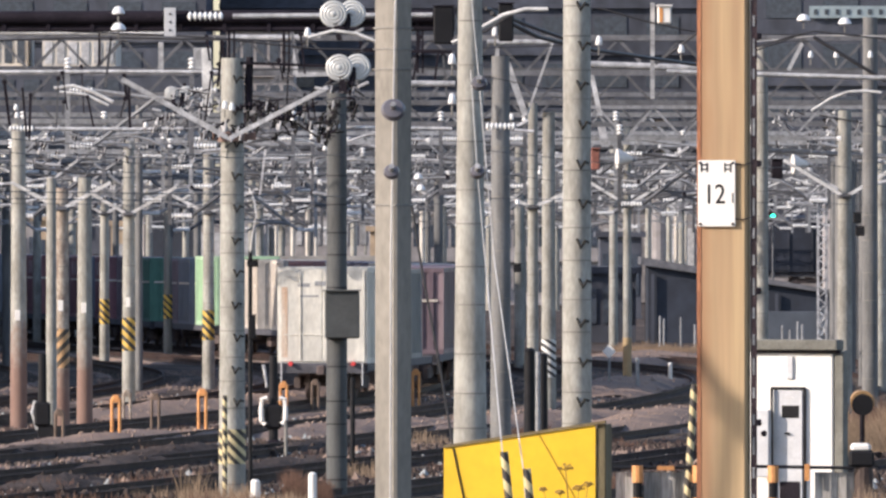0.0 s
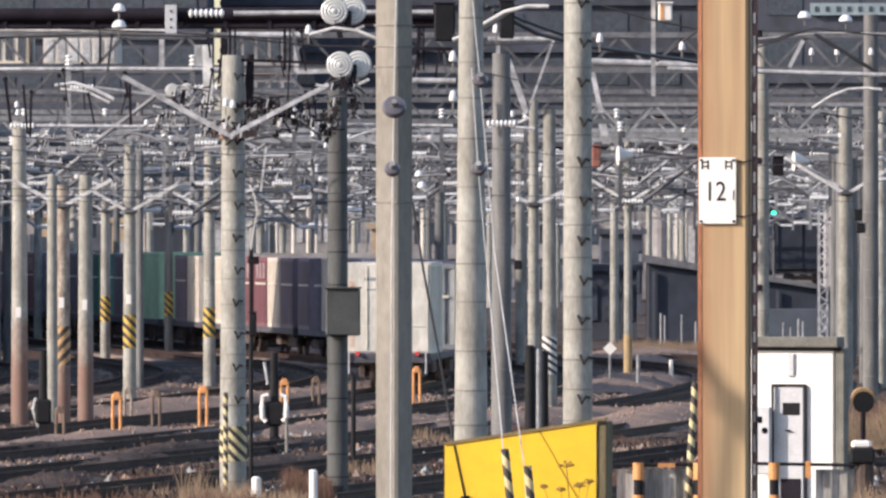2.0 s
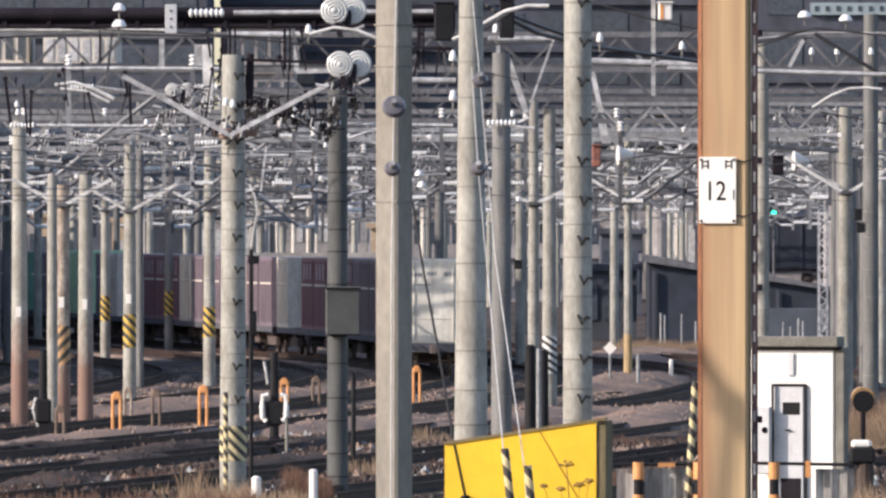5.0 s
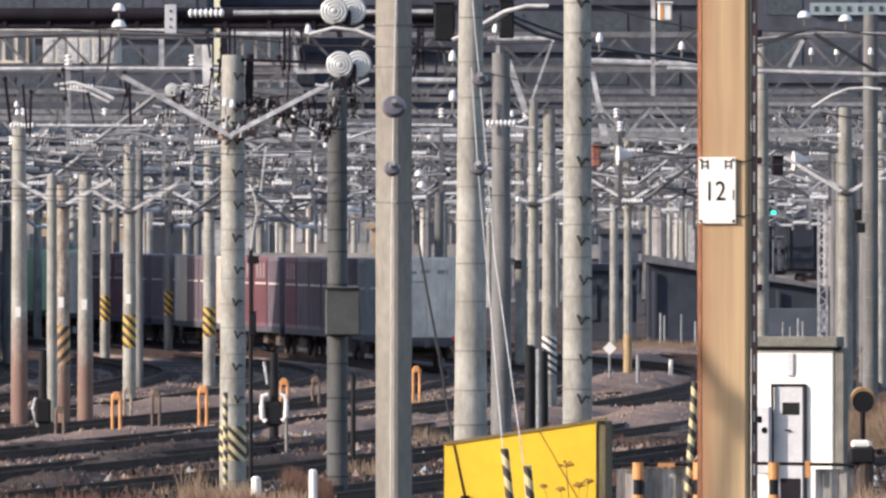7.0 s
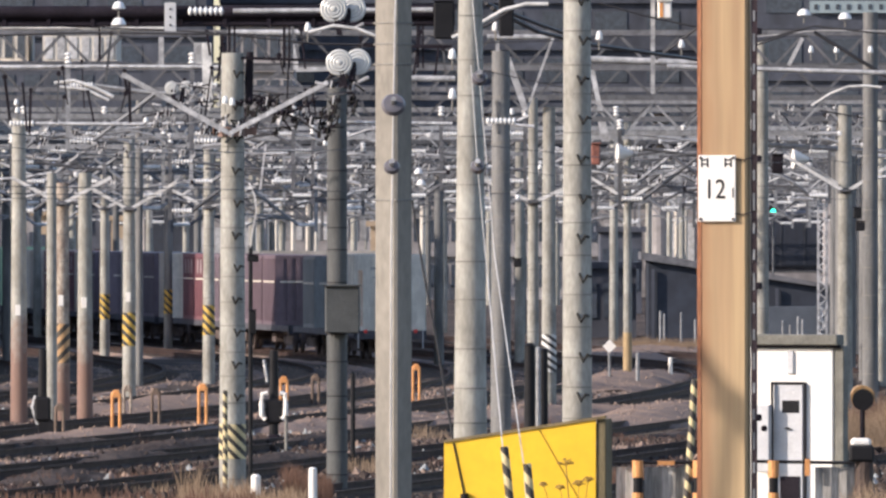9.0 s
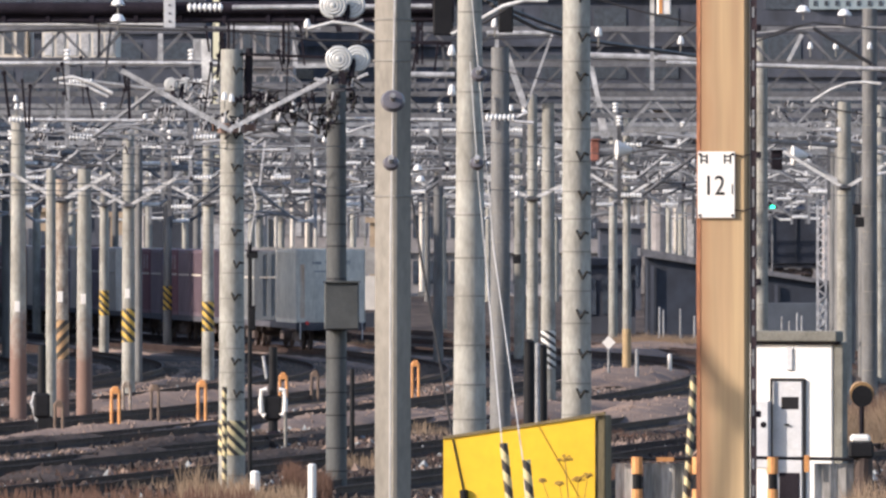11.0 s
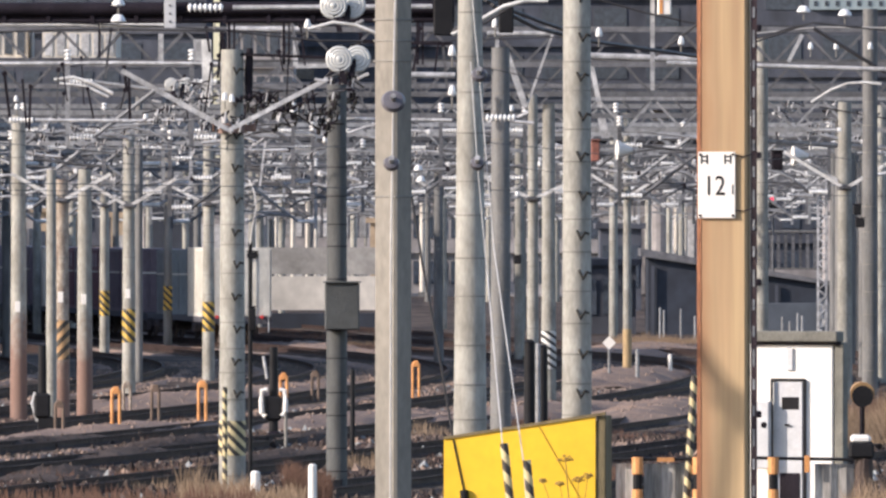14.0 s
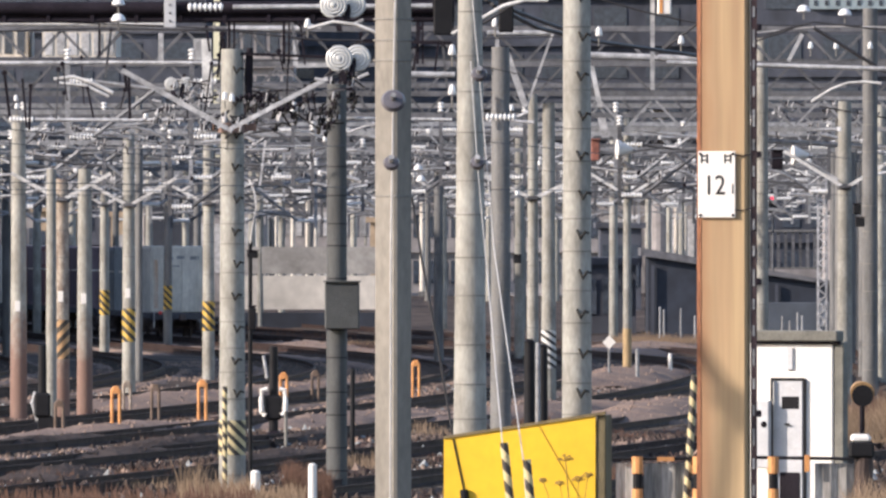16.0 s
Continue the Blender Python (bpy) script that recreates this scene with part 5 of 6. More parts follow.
# flood lamps, signals
def horn(x, y, z, flip, label):
    t = thing("flood_lamp", pose(x, y, z, 0, 0, 9), label, "lamp", "white lamps under the beams")
    part("shade", Form().tube([(-0.22 * flip, 0, 0), (-0.17 * flip, 0, 0), (0.24 * flip, 0, -0.02)], [0.27, 0.25, 0.05], 16), WHITE, t, "white conical shade", smooth=True)
    part("housing", Form().tube([(0.2 * flip, 0, -0.02), (0.32 * flip, 0, -0.03)], 0.07, 10), GALV, t)
    part("stem", Form().bar((0.28 * flip, 0, 0.0), (0.28 * flip, 0, 0.4), 0.04), GALV, t)
    adopt(t, "flood_lamp")


horn(4.864, 319.394 - 1, 6.504, 1, "white conical flood lamp under the lattice beam")
horn(9.561, 319.394 - 1, 6.352, 1, "white conical flood lamp on a sloping strut")
# the mast box's grey-green is darkened for the shade it stands in
for spot, w, h, m, label in (((3.64, 284.6, 6.28), 0.2, 0.5, RUST_RED, "weathered orange-red box under the beam"), ((4.55, 244.9, 9.02), 0.28, 0.36, WHITE, "small white and orange dial box on a drop post"), ((-1.80, 212.6, 3.09), 0.62, 0.84, mat("dark grey-green paint", (0.066, 0.071, 0.07), 0.6, vary=0.2), "dark grey-green steel box on the mast"), ((8.95, 319.1, 6.22), 0.3, 0.5, STEEL_DARK, "dark box under the beam")):
    t = thing("equipment_box", pose(*spot), label, "equipment box")
    part("case", Form().box((0, 0, 0), (w, 0.35, h), 0, 0.025), m, t)
    part("hood", Form().box((0, -0.02, h / 2 + 0.015), (w + 0.05, 0.42, 0.03), 0, 0.006), m, t)
    if m == WHITE:
        part("red_mark", Form().box((-0.07, -0.18, 0), (0.08, 0.012, 0.3)), ORANGE, t, "orange side of the dial")
    if w < 0.6:
        adopt(t, "equipment_box")


def signal(x, y, z):
    """Two lit lenses; an added dark shutter slides over the one that should be out."""
    t = thing("signal_head", pose(x, y, z), "small colour light signal with a green and a red lens", "signal")
    part("backplate", Form().box((0, 0.05, 0), (0.36, 0.04, 0.95), 0, 0.02), BLACK, t)
    part("green_lens", Form().tube([(0.0, 0, -0.22), (0.0, 0.04, -0.22)], 0.115, 12), glowing("green signal light", (0.02, 0.9, 0.55), 3.0), t, "lit green lens")
    part("red_lens", Form().tube([(0.0, 0, 0.22), (0.0, 0.04, 0.22)], 0.115, 12), glowing("red signal light", (0.95, 0.06, 0.10), 1.6), t, "lit red lens")
    part("post", Form().tube([(0, 0.1, -0.4), (0, 0.1, -z - 0.3)], 0.05, 8), GALV_DULL, t)
    return part("shutter", Form().box((0, -0.03, 0), (0.30, 0.02, 0.34), 0, 0.005), BLACK, t, "added dark cover for the unlit lens", pose(0, 0, 0.22))


LENS_COVER = signal(14.6, 527, 5.38)


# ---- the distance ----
# distance haze is put into the blue and slate base colours
WALL_BLUE = mat("hazed blue-grey cladding", (0.07, 0.078, 0.1), 0.85, vary=0.35, scale=0.15, fine=1.2, bump=0.01, stretch=(1, 1, 0.5))
WALL_SLATE = mat("hazed slate cladding", (0.31, 0.29, 0.285), 0.85, vary=0.3, scale=0.2, fine=1.5, bump=0.01)
WALL_CREAM = mat("cream wall", (0.66, 0.61, 0.53), 0.85, vary=0.2, scale=0.3, fine=2, bump=0.01)
WALL_TAN = mat("tan wall", (0.46, 0.35, 0.24), 0.85, vary=0.25, scale=0.3, fine=2, bump=0.01)
WALL_NAVY = mat("navy shed wall", (0.03, 0.037, 0.052), 0.8, vary=0.3, scale=0.3, fine=2, bump=0.01)
GLASS_DARK = mat("dark window", (0.06, 0.075, 0.10), 0.15, vary=0.3, bump=0)
GLASS_PALE = mat("pale blind", (0.46, 0.455, 0.45), 0.4, vary=0.3, bump=0, spread=0.4)


def building(x0, x1, y, z1, depth, wall, label, storeys, cols, pane, ledge=True, z0=-0.3):
    """A block with its windows storey by storey, ledges and a parapet."""
    t = thing("building", pose((x0 + x1) / 2, y, z0), label, "building", "buildings behind the yard")
    w, h = x1 - x0, z1 - z0
    part("wall", Form().box((0, depth / 2, h / 2), (w, depth, h)), wall, t)
    part("roof", Form().box((0, depth / 2, h + 0.15), (w + 0.5, depth + 0.5, 0.3)), wall, t)
    if not storeys:
        return t
    sh, cw = h / storeys, w / cols
    me = Form().box((0, 0, 0), (cw * 0.62, 0.1, sh * 0.5)).mesh("window")
    me.materials.append(pane)
    for k in range(storeys):
        for i in range(cols):
            part("window", me, None, t, at=pose(-w / 2 + (i + 0.5) * cw, -0.02, (k + 0.55) * sh))
        if ledge:
            part("ledge", Form().box((0, -0.15, k * sh + 0.1), (w + 0.1, 0.4, 0.35)), wall, t)
    return t


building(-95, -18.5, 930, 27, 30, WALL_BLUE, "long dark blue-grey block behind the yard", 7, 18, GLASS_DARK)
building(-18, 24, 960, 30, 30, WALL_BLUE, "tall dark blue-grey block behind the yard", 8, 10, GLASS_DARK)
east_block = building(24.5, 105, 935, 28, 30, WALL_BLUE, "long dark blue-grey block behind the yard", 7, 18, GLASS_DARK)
building(-28.36, -23.16, 843.2, 18.44, 14, WALL_CREAM, "cream apartment block with pale windows", 6, 6, GLASS_PALE)
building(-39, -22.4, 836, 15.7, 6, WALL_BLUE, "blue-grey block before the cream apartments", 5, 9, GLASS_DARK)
building(-34.96, -29.56, 843.2 + 4, 18.6, 14, WALL_CREAM, "cream apartment block with dark windows", 6, 6, GLASS_DARK)
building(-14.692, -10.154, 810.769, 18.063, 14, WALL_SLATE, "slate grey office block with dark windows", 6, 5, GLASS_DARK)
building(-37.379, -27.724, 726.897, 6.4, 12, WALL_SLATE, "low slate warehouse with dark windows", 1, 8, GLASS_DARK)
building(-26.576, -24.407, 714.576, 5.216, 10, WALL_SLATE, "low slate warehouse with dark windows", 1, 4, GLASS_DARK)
building(-23.29, -21.097, 680, 5.059, 8, WALL_TAN, "low tan brick shed beyond the yard", 1, 3, GLASS_DARK, False)
building(-18.968, -18.129, 680, 4.769, 8, WALL_TAN, "small tan brick shed beyond the yard", 1, 1, GLASS_PALE, False)
building(-17.065, -14.161, 680, 5.834, 8, WALL_NAVY, "dark navy shed beyond the yard", 0, 0, None)
building(-14.4, -10.467, 702.667, 5.54, 8, WALL_SLATE, "low slate warehouse with dark windows", 1, 5, GLASS_PALE, False)
building(-11.143, -3, 752.857, 5.676, 8, WALL_SLATE, "long slate warehouse with pale panels", 2, 14, GLASS_PALE)
building(-4.031, -3.625, 658.75, 4.452, 5, WALL_TAN, "small tan brick shed beyond the yard", 0, 0, None)
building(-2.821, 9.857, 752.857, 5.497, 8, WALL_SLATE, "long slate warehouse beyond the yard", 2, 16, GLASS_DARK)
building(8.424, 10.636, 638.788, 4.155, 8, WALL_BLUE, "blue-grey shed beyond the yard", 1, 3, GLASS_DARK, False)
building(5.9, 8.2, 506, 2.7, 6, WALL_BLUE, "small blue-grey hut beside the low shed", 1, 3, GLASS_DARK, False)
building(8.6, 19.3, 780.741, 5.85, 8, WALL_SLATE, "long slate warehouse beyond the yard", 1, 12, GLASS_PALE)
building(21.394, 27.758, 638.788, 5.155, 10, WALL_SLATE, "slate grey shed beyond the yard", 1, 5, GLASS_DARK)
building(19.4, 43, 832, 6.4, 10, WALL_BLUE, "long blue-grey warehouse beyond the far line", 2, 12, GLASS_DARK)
band = mat("pale blue glazed band", (0.30, 0.37, 0.39), 0.4, vary=0.2, scale=0.6)
part("window_band", Form().box((-32.0, -0.25, 21.9), (8.0, 0.3, 0.95)), band, east_block, "pale blue band of windows")
for i in range(9):
    part("window", Form().box((-35.5 + i * 0.85, -0.42, 21.9), (0.3, 0.06, 0.42)), GLASS_DARK, east_block)


def low_shed():
    """A long low shed whose roof edge falls away to one side: dark under the eaves, slate-blue skirting in front."""
    t = thing("low_shed", pose(8.6, 500, -0.3), "long low navy shed with a falling grey roof edge", "shed")
    part("wall", Form().prism([(0, 0), (8.4, 0), (8.4, 2.12), (0, 3.4)], 0, 7), WALL_NAVY, t)
    part("roof", Form().prism([(-0.3, 3.4), (8.6, 2.05), (8.6, 2.2), (-0.3, 3.74)], -0.3, 7.3), mat("dull grey roof edge", (0.16, 0.16, 0.17), 0.8, vary=0.3), t, "grey roof edge")
    part("skirting", Form().box((6.1, -0.25, 0.72), (4.6, 0.4, 1.44), 0, 0.03), mat("slate-blue sheet", (0.085, 0.10, 0.12), 0.7, vary=0.25, scale=0.8), t, "slate-blue low front")
    for k in range(4):
        part("post", Form().box((0.2 + k * 2.6, -0.15, 1.5 - 0.2 * k), (0.12, 0.12, 3.0 - 0.4 * k)), WALL_BLUE, t)


low_shed()

# pale columns that catch the sun before the warehouse
for x, y, r in ((13.42, 776, 0.15), (13.9, 776, 0.1), (14.55, 776, 0.11), (15.2, 776, 0.14), (15.8, 776, 0.11), (-11.05, 749, 0.17), (-10.5, 749, 0.12), (-9.45, 749, 0.13), (-8.45, 749, 0.18), (-8.0, 749, 0.1), (-5.6, 749, 0.15), (-1.3, 749, 0.16)):
    post_ob = thing("pale_column", pose(x, y, -0.3), "pale concrete column before a warehouse", "column", "columns of the warehouse")
    part("shaft", Form().tube([(0, 0, 0), (0, 0, 6.0)], [r * 1.1, r], 12), WALL_CREAM, post_ob, smooth=True)
    part("foot", Form().box((0, 0, 0.2), (r * 3, r * 3, 0.4), 0, 0.03), CONCRETE_GREY, post_ob)


def slatted_screen(x0, x1, y, z0, z1):
    """A tall screen of upright slats between two rails, on a wall."""
    t = thing("slatted_screen", pose(x0, y, -0.3), "tall grey screen of upright slats on a low wall", "screen")
    w = x1 - x0
    part("foot_wall", Form().box((w / 2, 0, (z0 + 0.3) / 2), (w, 0.4, z0 + 0.3)), WALL_SLATE, t)
    for z in (z0 + 0.36, z1 + 0.22):
        part("rail", Form().box((w / 2, -0.1, z), (w, 0.2, 0.16), 0, 0.02), CONCRETE_GREY, t)
    for i in range(int(w / 0.5)):
        part("slat", Form().box((0.25 + i * 0.5, 0, (z0 + z1) / 2 + 0.3), (0.2, 0.12, z1 - z0)), GALV_DULL, t)


slatted_screen(17.2, 33, 815, 1.2, 3.9)

# the far line: an embankment with two rails, straight and then round the bend
def along_far_line(section):
    f = Form()
    n = len(section)
    steps = [-20 + 2.0 * i for i in range(70)]
    for k in steps:
        x, y, heading = far_line(k)
        c, d = math.cos(radians(heading)), math.sin(radians(heading))
        f.v += [(x + u * c, y + u * d, z) for u, z in section]
    f.f += [(j * n + i, j * n + (i + 1) % n, (j + 1) * n + (i + 1) % n, (j + 1) * n + i) for j in range(len(steps) - 1) for i in range(n)]
    return f


far_bank = structure("embankment", along_far_line([(-3.4, -0.4), (-2.0, 0.55), (2.0, 0.55), (3.4, -0.4)]), CINDER, "low embankment of the far line", "embankment")
for side in (-0.535, 0.535):
    part("rail", along_far_line([(side - 0.035, 0.54), (side - 0.035, 0.63), (side + 0.035, 0.63), (side + 0.035, 0.54)]), RAIL_RUST, far_bank)


# a viaduct girder high behind the wires
def viaduct():
    t = thing("viaduct", pose(0, 766.545, 0), "dark steel road viaduct across the distance", "viaduct")
    for z, h in ((10.349, 1.3), (11.876, 0.35), (13.331, 0.3)):
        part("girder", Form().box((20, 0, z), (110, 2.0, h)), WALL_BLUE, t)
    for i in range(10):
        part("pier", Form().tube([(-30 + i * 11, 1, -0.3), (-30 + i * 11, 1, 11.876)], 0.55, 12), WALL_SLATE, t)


viaduct()

w = thing("boundary_wall", pose(-5.725, 527, 0), "low cream concrete wall beyond the far track", "wall")
part("face", Form().box((0, 0, 1.49 - 0.1), (6.5, 0.25, 1.5)), WALL_CREAM, w)
part("coping", Form().box((0, 0, 2.815), (6.75, 0.3, 1.2)), mat("weathered beige panel", (0.36, 0.34, 0.31), 0.85, vary=0.3, scale=0.5, fine=3, bump=0.01), w, "beige upper panel")
part("foot", Form().box((0, 0, 0.1), (6.5, 0.3, 0.8)), WALL_NAVY, w, "dark foot")

# goods sheds out of view beside the curve, placed for the shade over the yard
for y0, y1, h in ((359.6, 416.5, 15.5), (446.3, 490, 11.4), (490.5, 590, 7.2)):
    t = thing("goods_shed", pose(-31.5, 0, -0.3), "long grey goods shed out of view beside the far curve", "shed", "goods sheds")
    part("wall", Form().box((0, (y0 + y1) / 2, h / 2), (17, y1 - y0, h)), WALL_SLATE, t)
    part("roof", Form().prism([(-8.8, h), (8.8, h), (8.8, h + 0.2), (0, h + 0.8), (-8.8, h + 0.2)], y0 - 0.4, y1 + 0.4), GALV_DULL, t)

# an unseen braced post, added to cast the shadow across the brown mast
t = thing("braced_post", pose(-6.25, 85.7, -0.3), "unseen braced steel post that shades the brown mast", "post")
part("shaft", Form().tube([(0, 0, 0), (0, 0, 7.2)], [0.16, 0.13], 14), GALV_DULL, t, smooth=True)
part("brace", Form().bar((0, 0, 6.64), (-3.2, 0, 10.32), 0.075), GALV_DULL, t)
part("stay", Form().bar((-1.77, 0, 8.6), (-2.0, 0, 7.3), 0.06), GALV_DULL, t)
part("fitting", Form().box((-1.77, 0, 8.66), (0.22, 0.12, 0.18), 0, 0.03), GALV_DULL, t)


# ---- small things on the ground ----
def hoop(x, y, w, h, m, label):
    t = thing("marker_hoop", pose(x, y, -0.28), label, "marker post", "hoops beside the tracks")
    part("hoop", Form().tube([(-w / 2, 0, 0), (-w / 2, 0, h - 0.06), (-w / 2 + 0.05, 0, h), (w / 2 - 0.05, 0, h), (w / 2, 0, h - 0.06), (w / 2, 0, 0)], 0.038, 8), m, t, smooth=True)
    part("top_plate", Form().box((0, -0.03, h - 0.08), (w * 0.8, 0.02, 0.12), 0, 0.005), m, t)


GREY_BROWN = mat("brown steel", (0.17, 0.12, 0.09), 0.8, vary=0.3)
for x, y, h, m, label in ((-7.329, 266.8, 0.95, ORANGE, "bright orange steel hoop on the gravel"), (-5.605, 277.4, 0.95, ORANGE, "bright orange steel hoop on the gravel"), (-0.738, 324.3, 0.85, ORANGE, "orange steel hoop on the gravel"), (-4.147, 310.0, 0.7, ORANGE, "orange steel hoop behind the switch stand"),
                             (-6.787, 281.1, 0.8, GREY_BROWN, "dull brown steel hoop"), (-3.373, 314.6, 0.7, GREY_BROWN, "dull brown steel hoop"), (-8.488, 263.5, 0.7, GREY_BROWN, "dull brown steel hoop"), (-7.986, 301.1, 0.6, CONCRETE_WARM, "pale steel hoop at the foot of a post")):
    hoop(x, y, 0.17, h + 0.2, m, label)


def switch_stand(x, y, label, white):
    t = thing("switch_stand", pose(x, y, -0.28), label, "switch stand", "switch stands")
    part("mast", Form().tube([(0, 0, 0), (0, 0, 2.1)], [0.11, 0.09], 10), BLACK, t)
    part("gearbox", Form().box((0, 0, 0.75), (0.36, 0.3, 0.55), 0, 0.05), BLACK, t)
    part("foot", Form().box((0, 0, 0.12), (0.26, 0.4, 0.24), 0, 0.04), STEEL_DARK, t)
    if white:
        for k in (-1, 1):
            part("white_guard", Form().tube([(k * 0.13, -0.16, 1.16), (k * 0.25, -0.16, 1.14), (k * 0.27, -0.16, 0.9), (k * 0.26, -0.16, 0.66), (k * 0.18, -0.16, 0.58)], 0.055, 8), WHITE, t, "white bent guard bar")
        part("white_arm", Form().tube([(-0.14, 0, 1.4), (-0.17, 0, 1.6), (-0.22, 0, 1.9)], 0.038, 8), GALV_BRIGHT, t, "white lever")
    else:
        part("lever", Form().tube([(-0.1, 0, 0.4), (-0.22, 0, 0.8), (-0.15, 0, 1.05)], 0.05, 8), GALV, t, "grey lever")
        part("counterweight", Form().tube([(0.1, -0.1, 0.35), (0.1, 0.1, 0.35)], 0.2, 14), BLACK, t)


switch_stand(-3.75, 263.5, "black switch stand with white bent guards", True)
switch_stand(-8.975, 266.835, "dark rusty switch stand with a grey lever", False)


def post(name, x, y, r, h, m, label, cat, cap=None, z=-0.3):
    t = thing(name, pose(x, y, z), label, cat)
    part("shaft", Form().tube([(0, 0, 0), (0, 0, h * 0.5), (0, 0, h)], [r, r, r * 0.94], 12), m, t, smooth=True)
    part("top", Form().tube([(0, 0, h), (0, 0, h + r * 0.5)], [r * 1.05, r * 0.5], 12), cap or m, t, smooth=True)
    return t


post("marker_post", -2.814, 178.644, 0.075, 0.835 + 0.9, WHITE, "white kilometre post in the dry grass", "marker post", z=-0.9)
post("marker_post", -1.958, 178.644, 0.065, 0.945 + 0.9, WHITE, "white kilometre post beside a brown bush", "marker post", z=-0.9)
post("marker_post", 6.99, 366.5, 0.065, 0.77, WHITE, "small white post on the far bank", "marker post")
post("marker_post", 5.733, 351.333, 0.06, 0.79 + 0.3, GALV, "small grey post on the far bank", "marker post")
post("relay_post", 1.821, 250.952, 0.12, 2.057 + 0.3, BLACK, "black square-topped relay post", "relay post")
post("relay_post", 2.058, 245.116, 0.10, 2.012 + 0.3, BLACK, "black relay post with a grey cable", "relay post")
post("cable_post", 1.909, 239.545, 0.05, 2.129 + 0.3, GALV, "thin pale cable riser", "cable riser")
post("cable_post", -1.818, 239.545, 0.05, 1.617 + 0.3, BLACK, "thin black post beside the dark mast", "post")
post("cable_post", -3.48, 215.102, 0.04, 4.222 + 0.3, BLACK, "thin black riser beside the ringed post", "cable riser")
post("cable_post", -3.271, 248, 0.035, 0.628 + 0.3, BAND, "thin brown stake in the gravel", "post")
for x, y, h in ((8.73, 479.1, 1.39), (9.57, 479.1, 1.33), (8.89, 479.1, 1.28), (13.65, 458.3, 1.33), (13.25, 439.2, 1.38), (12.52, 439.2, 1.34), (13.35, 458.3, 1.01), (9.91, 468.4, 1.14)):
    post("lamp_stake", x, y, 0.045, h, GALV, "thin pale stake in the distance", "stake")

t = thing("diamond_sign", pose(4.9, 351.333, -0.3), "small pale diamond sign on a thin post", "sign")
part("post", Form().tube([(0, 0, 0), (0, 0, 1.04 + 0.3)], 0.04, 8), GALV, t)
part("plate", Form().tube([(0, -0.05, 1.007 + 0.3), (0, -0.08, 1.007 + 0.3)], 0.2, 4), WHITE, t)

# lattice mast
t = thing("lattice_mast", pose(14.587, 458.261, -0.3), "slim pale lattice mast behind the cabinet", "mast")
for dx in (-0.16, 0.16):
    part("leg", Form().bar((dx, 0, 0), (dx, 0, 6.6), 0.09), GALV_BRIGHT, t)
for i in range(26):
    k = 1 if i % 2 else -1
    part("brace", Form().bar((-0.16 * k, -0.03, i * 0.25), (0.16 * k, -0.03, i * 0.25 + 0.25), 0.06), GALV_BRIGHT, t)
part("gusset", Form().box((0, 0.03, 1.35), (0.36, 0.03, 1.1), 0, 0.01), GALV_BRIGHT, t, "pale plate between the legs")


# fence before the cabinet
def fence():
    t = thing("fence", pose(0, 140.533, 0), "grey corrugated fence with orange and black posts", "fence")
    sheet = mat("grey corrugated sheet", (0.37, 0.355, 0.33), 0.7, vary=0.5, scale=2, fine=12, stretch=(4, 4, 0.5), bump=0.004)
    top = 1.78
    for a, b in ((2.04, 2.253), (2.373, 2.92), (4.387, 4.853)):
        f = Form()
        n = int((b - a) / 0.085)
        for i in range(n + 1):
            x = a + (b - a) * i / n
            d = 0.014 if i % 2 else -0.014
            f.v += [(x, d, -0.6), (x, d, top - 0.02), (x, d + 0.012, top - 0.02), (x, d + 0.012, -0.6)]
        for i in range(n):
            k = i * 4
            f.f += [(k, k + 4, k + 5, k + 1), (k + 1, k + 5, k + 6, k + 2), (k + 2, k + 6, k + 7, k + 3)]
        part("panel", f, sheet, t)
    part("rail", Form().tube([(2.007, -0.06, top + 0.03), (3.04, -0.06, top + 0.04)], 0.02, 8), BLACK, t)
    part("rail", Form().tube([(3.64, -0.06, top + 0.05), (4.853, -0.06, top + 0.03)], 0.02, 8), BLACK, t)
    for bx in (2.293, 3.007, 3.893):
        p = part("post", Form().tube([(bx, -0.1, -0.6), (bx, -0.1, top + 0.06)], 0.055, 10), BLACK, t)
        for dz in (-0.02, -0.40, -0.78):
            part("orange_band", Form().tube([(bx, -0.1, top + dz - 0.12), (bx, -0.1, top + dz + 0.08)], 0.065, 10), ORANGE, p, "orange band")
    part("orange_clip", Form().box((2.627, -0.09, top + 0.03), (0.2, 0.03, 0.05)), ORANGE, t)
    part("orange_clip", Form().box((4.293, -0.09, top - 0.02), (0.06, 0.03, 0.2)), ORANGE, t)


fence()


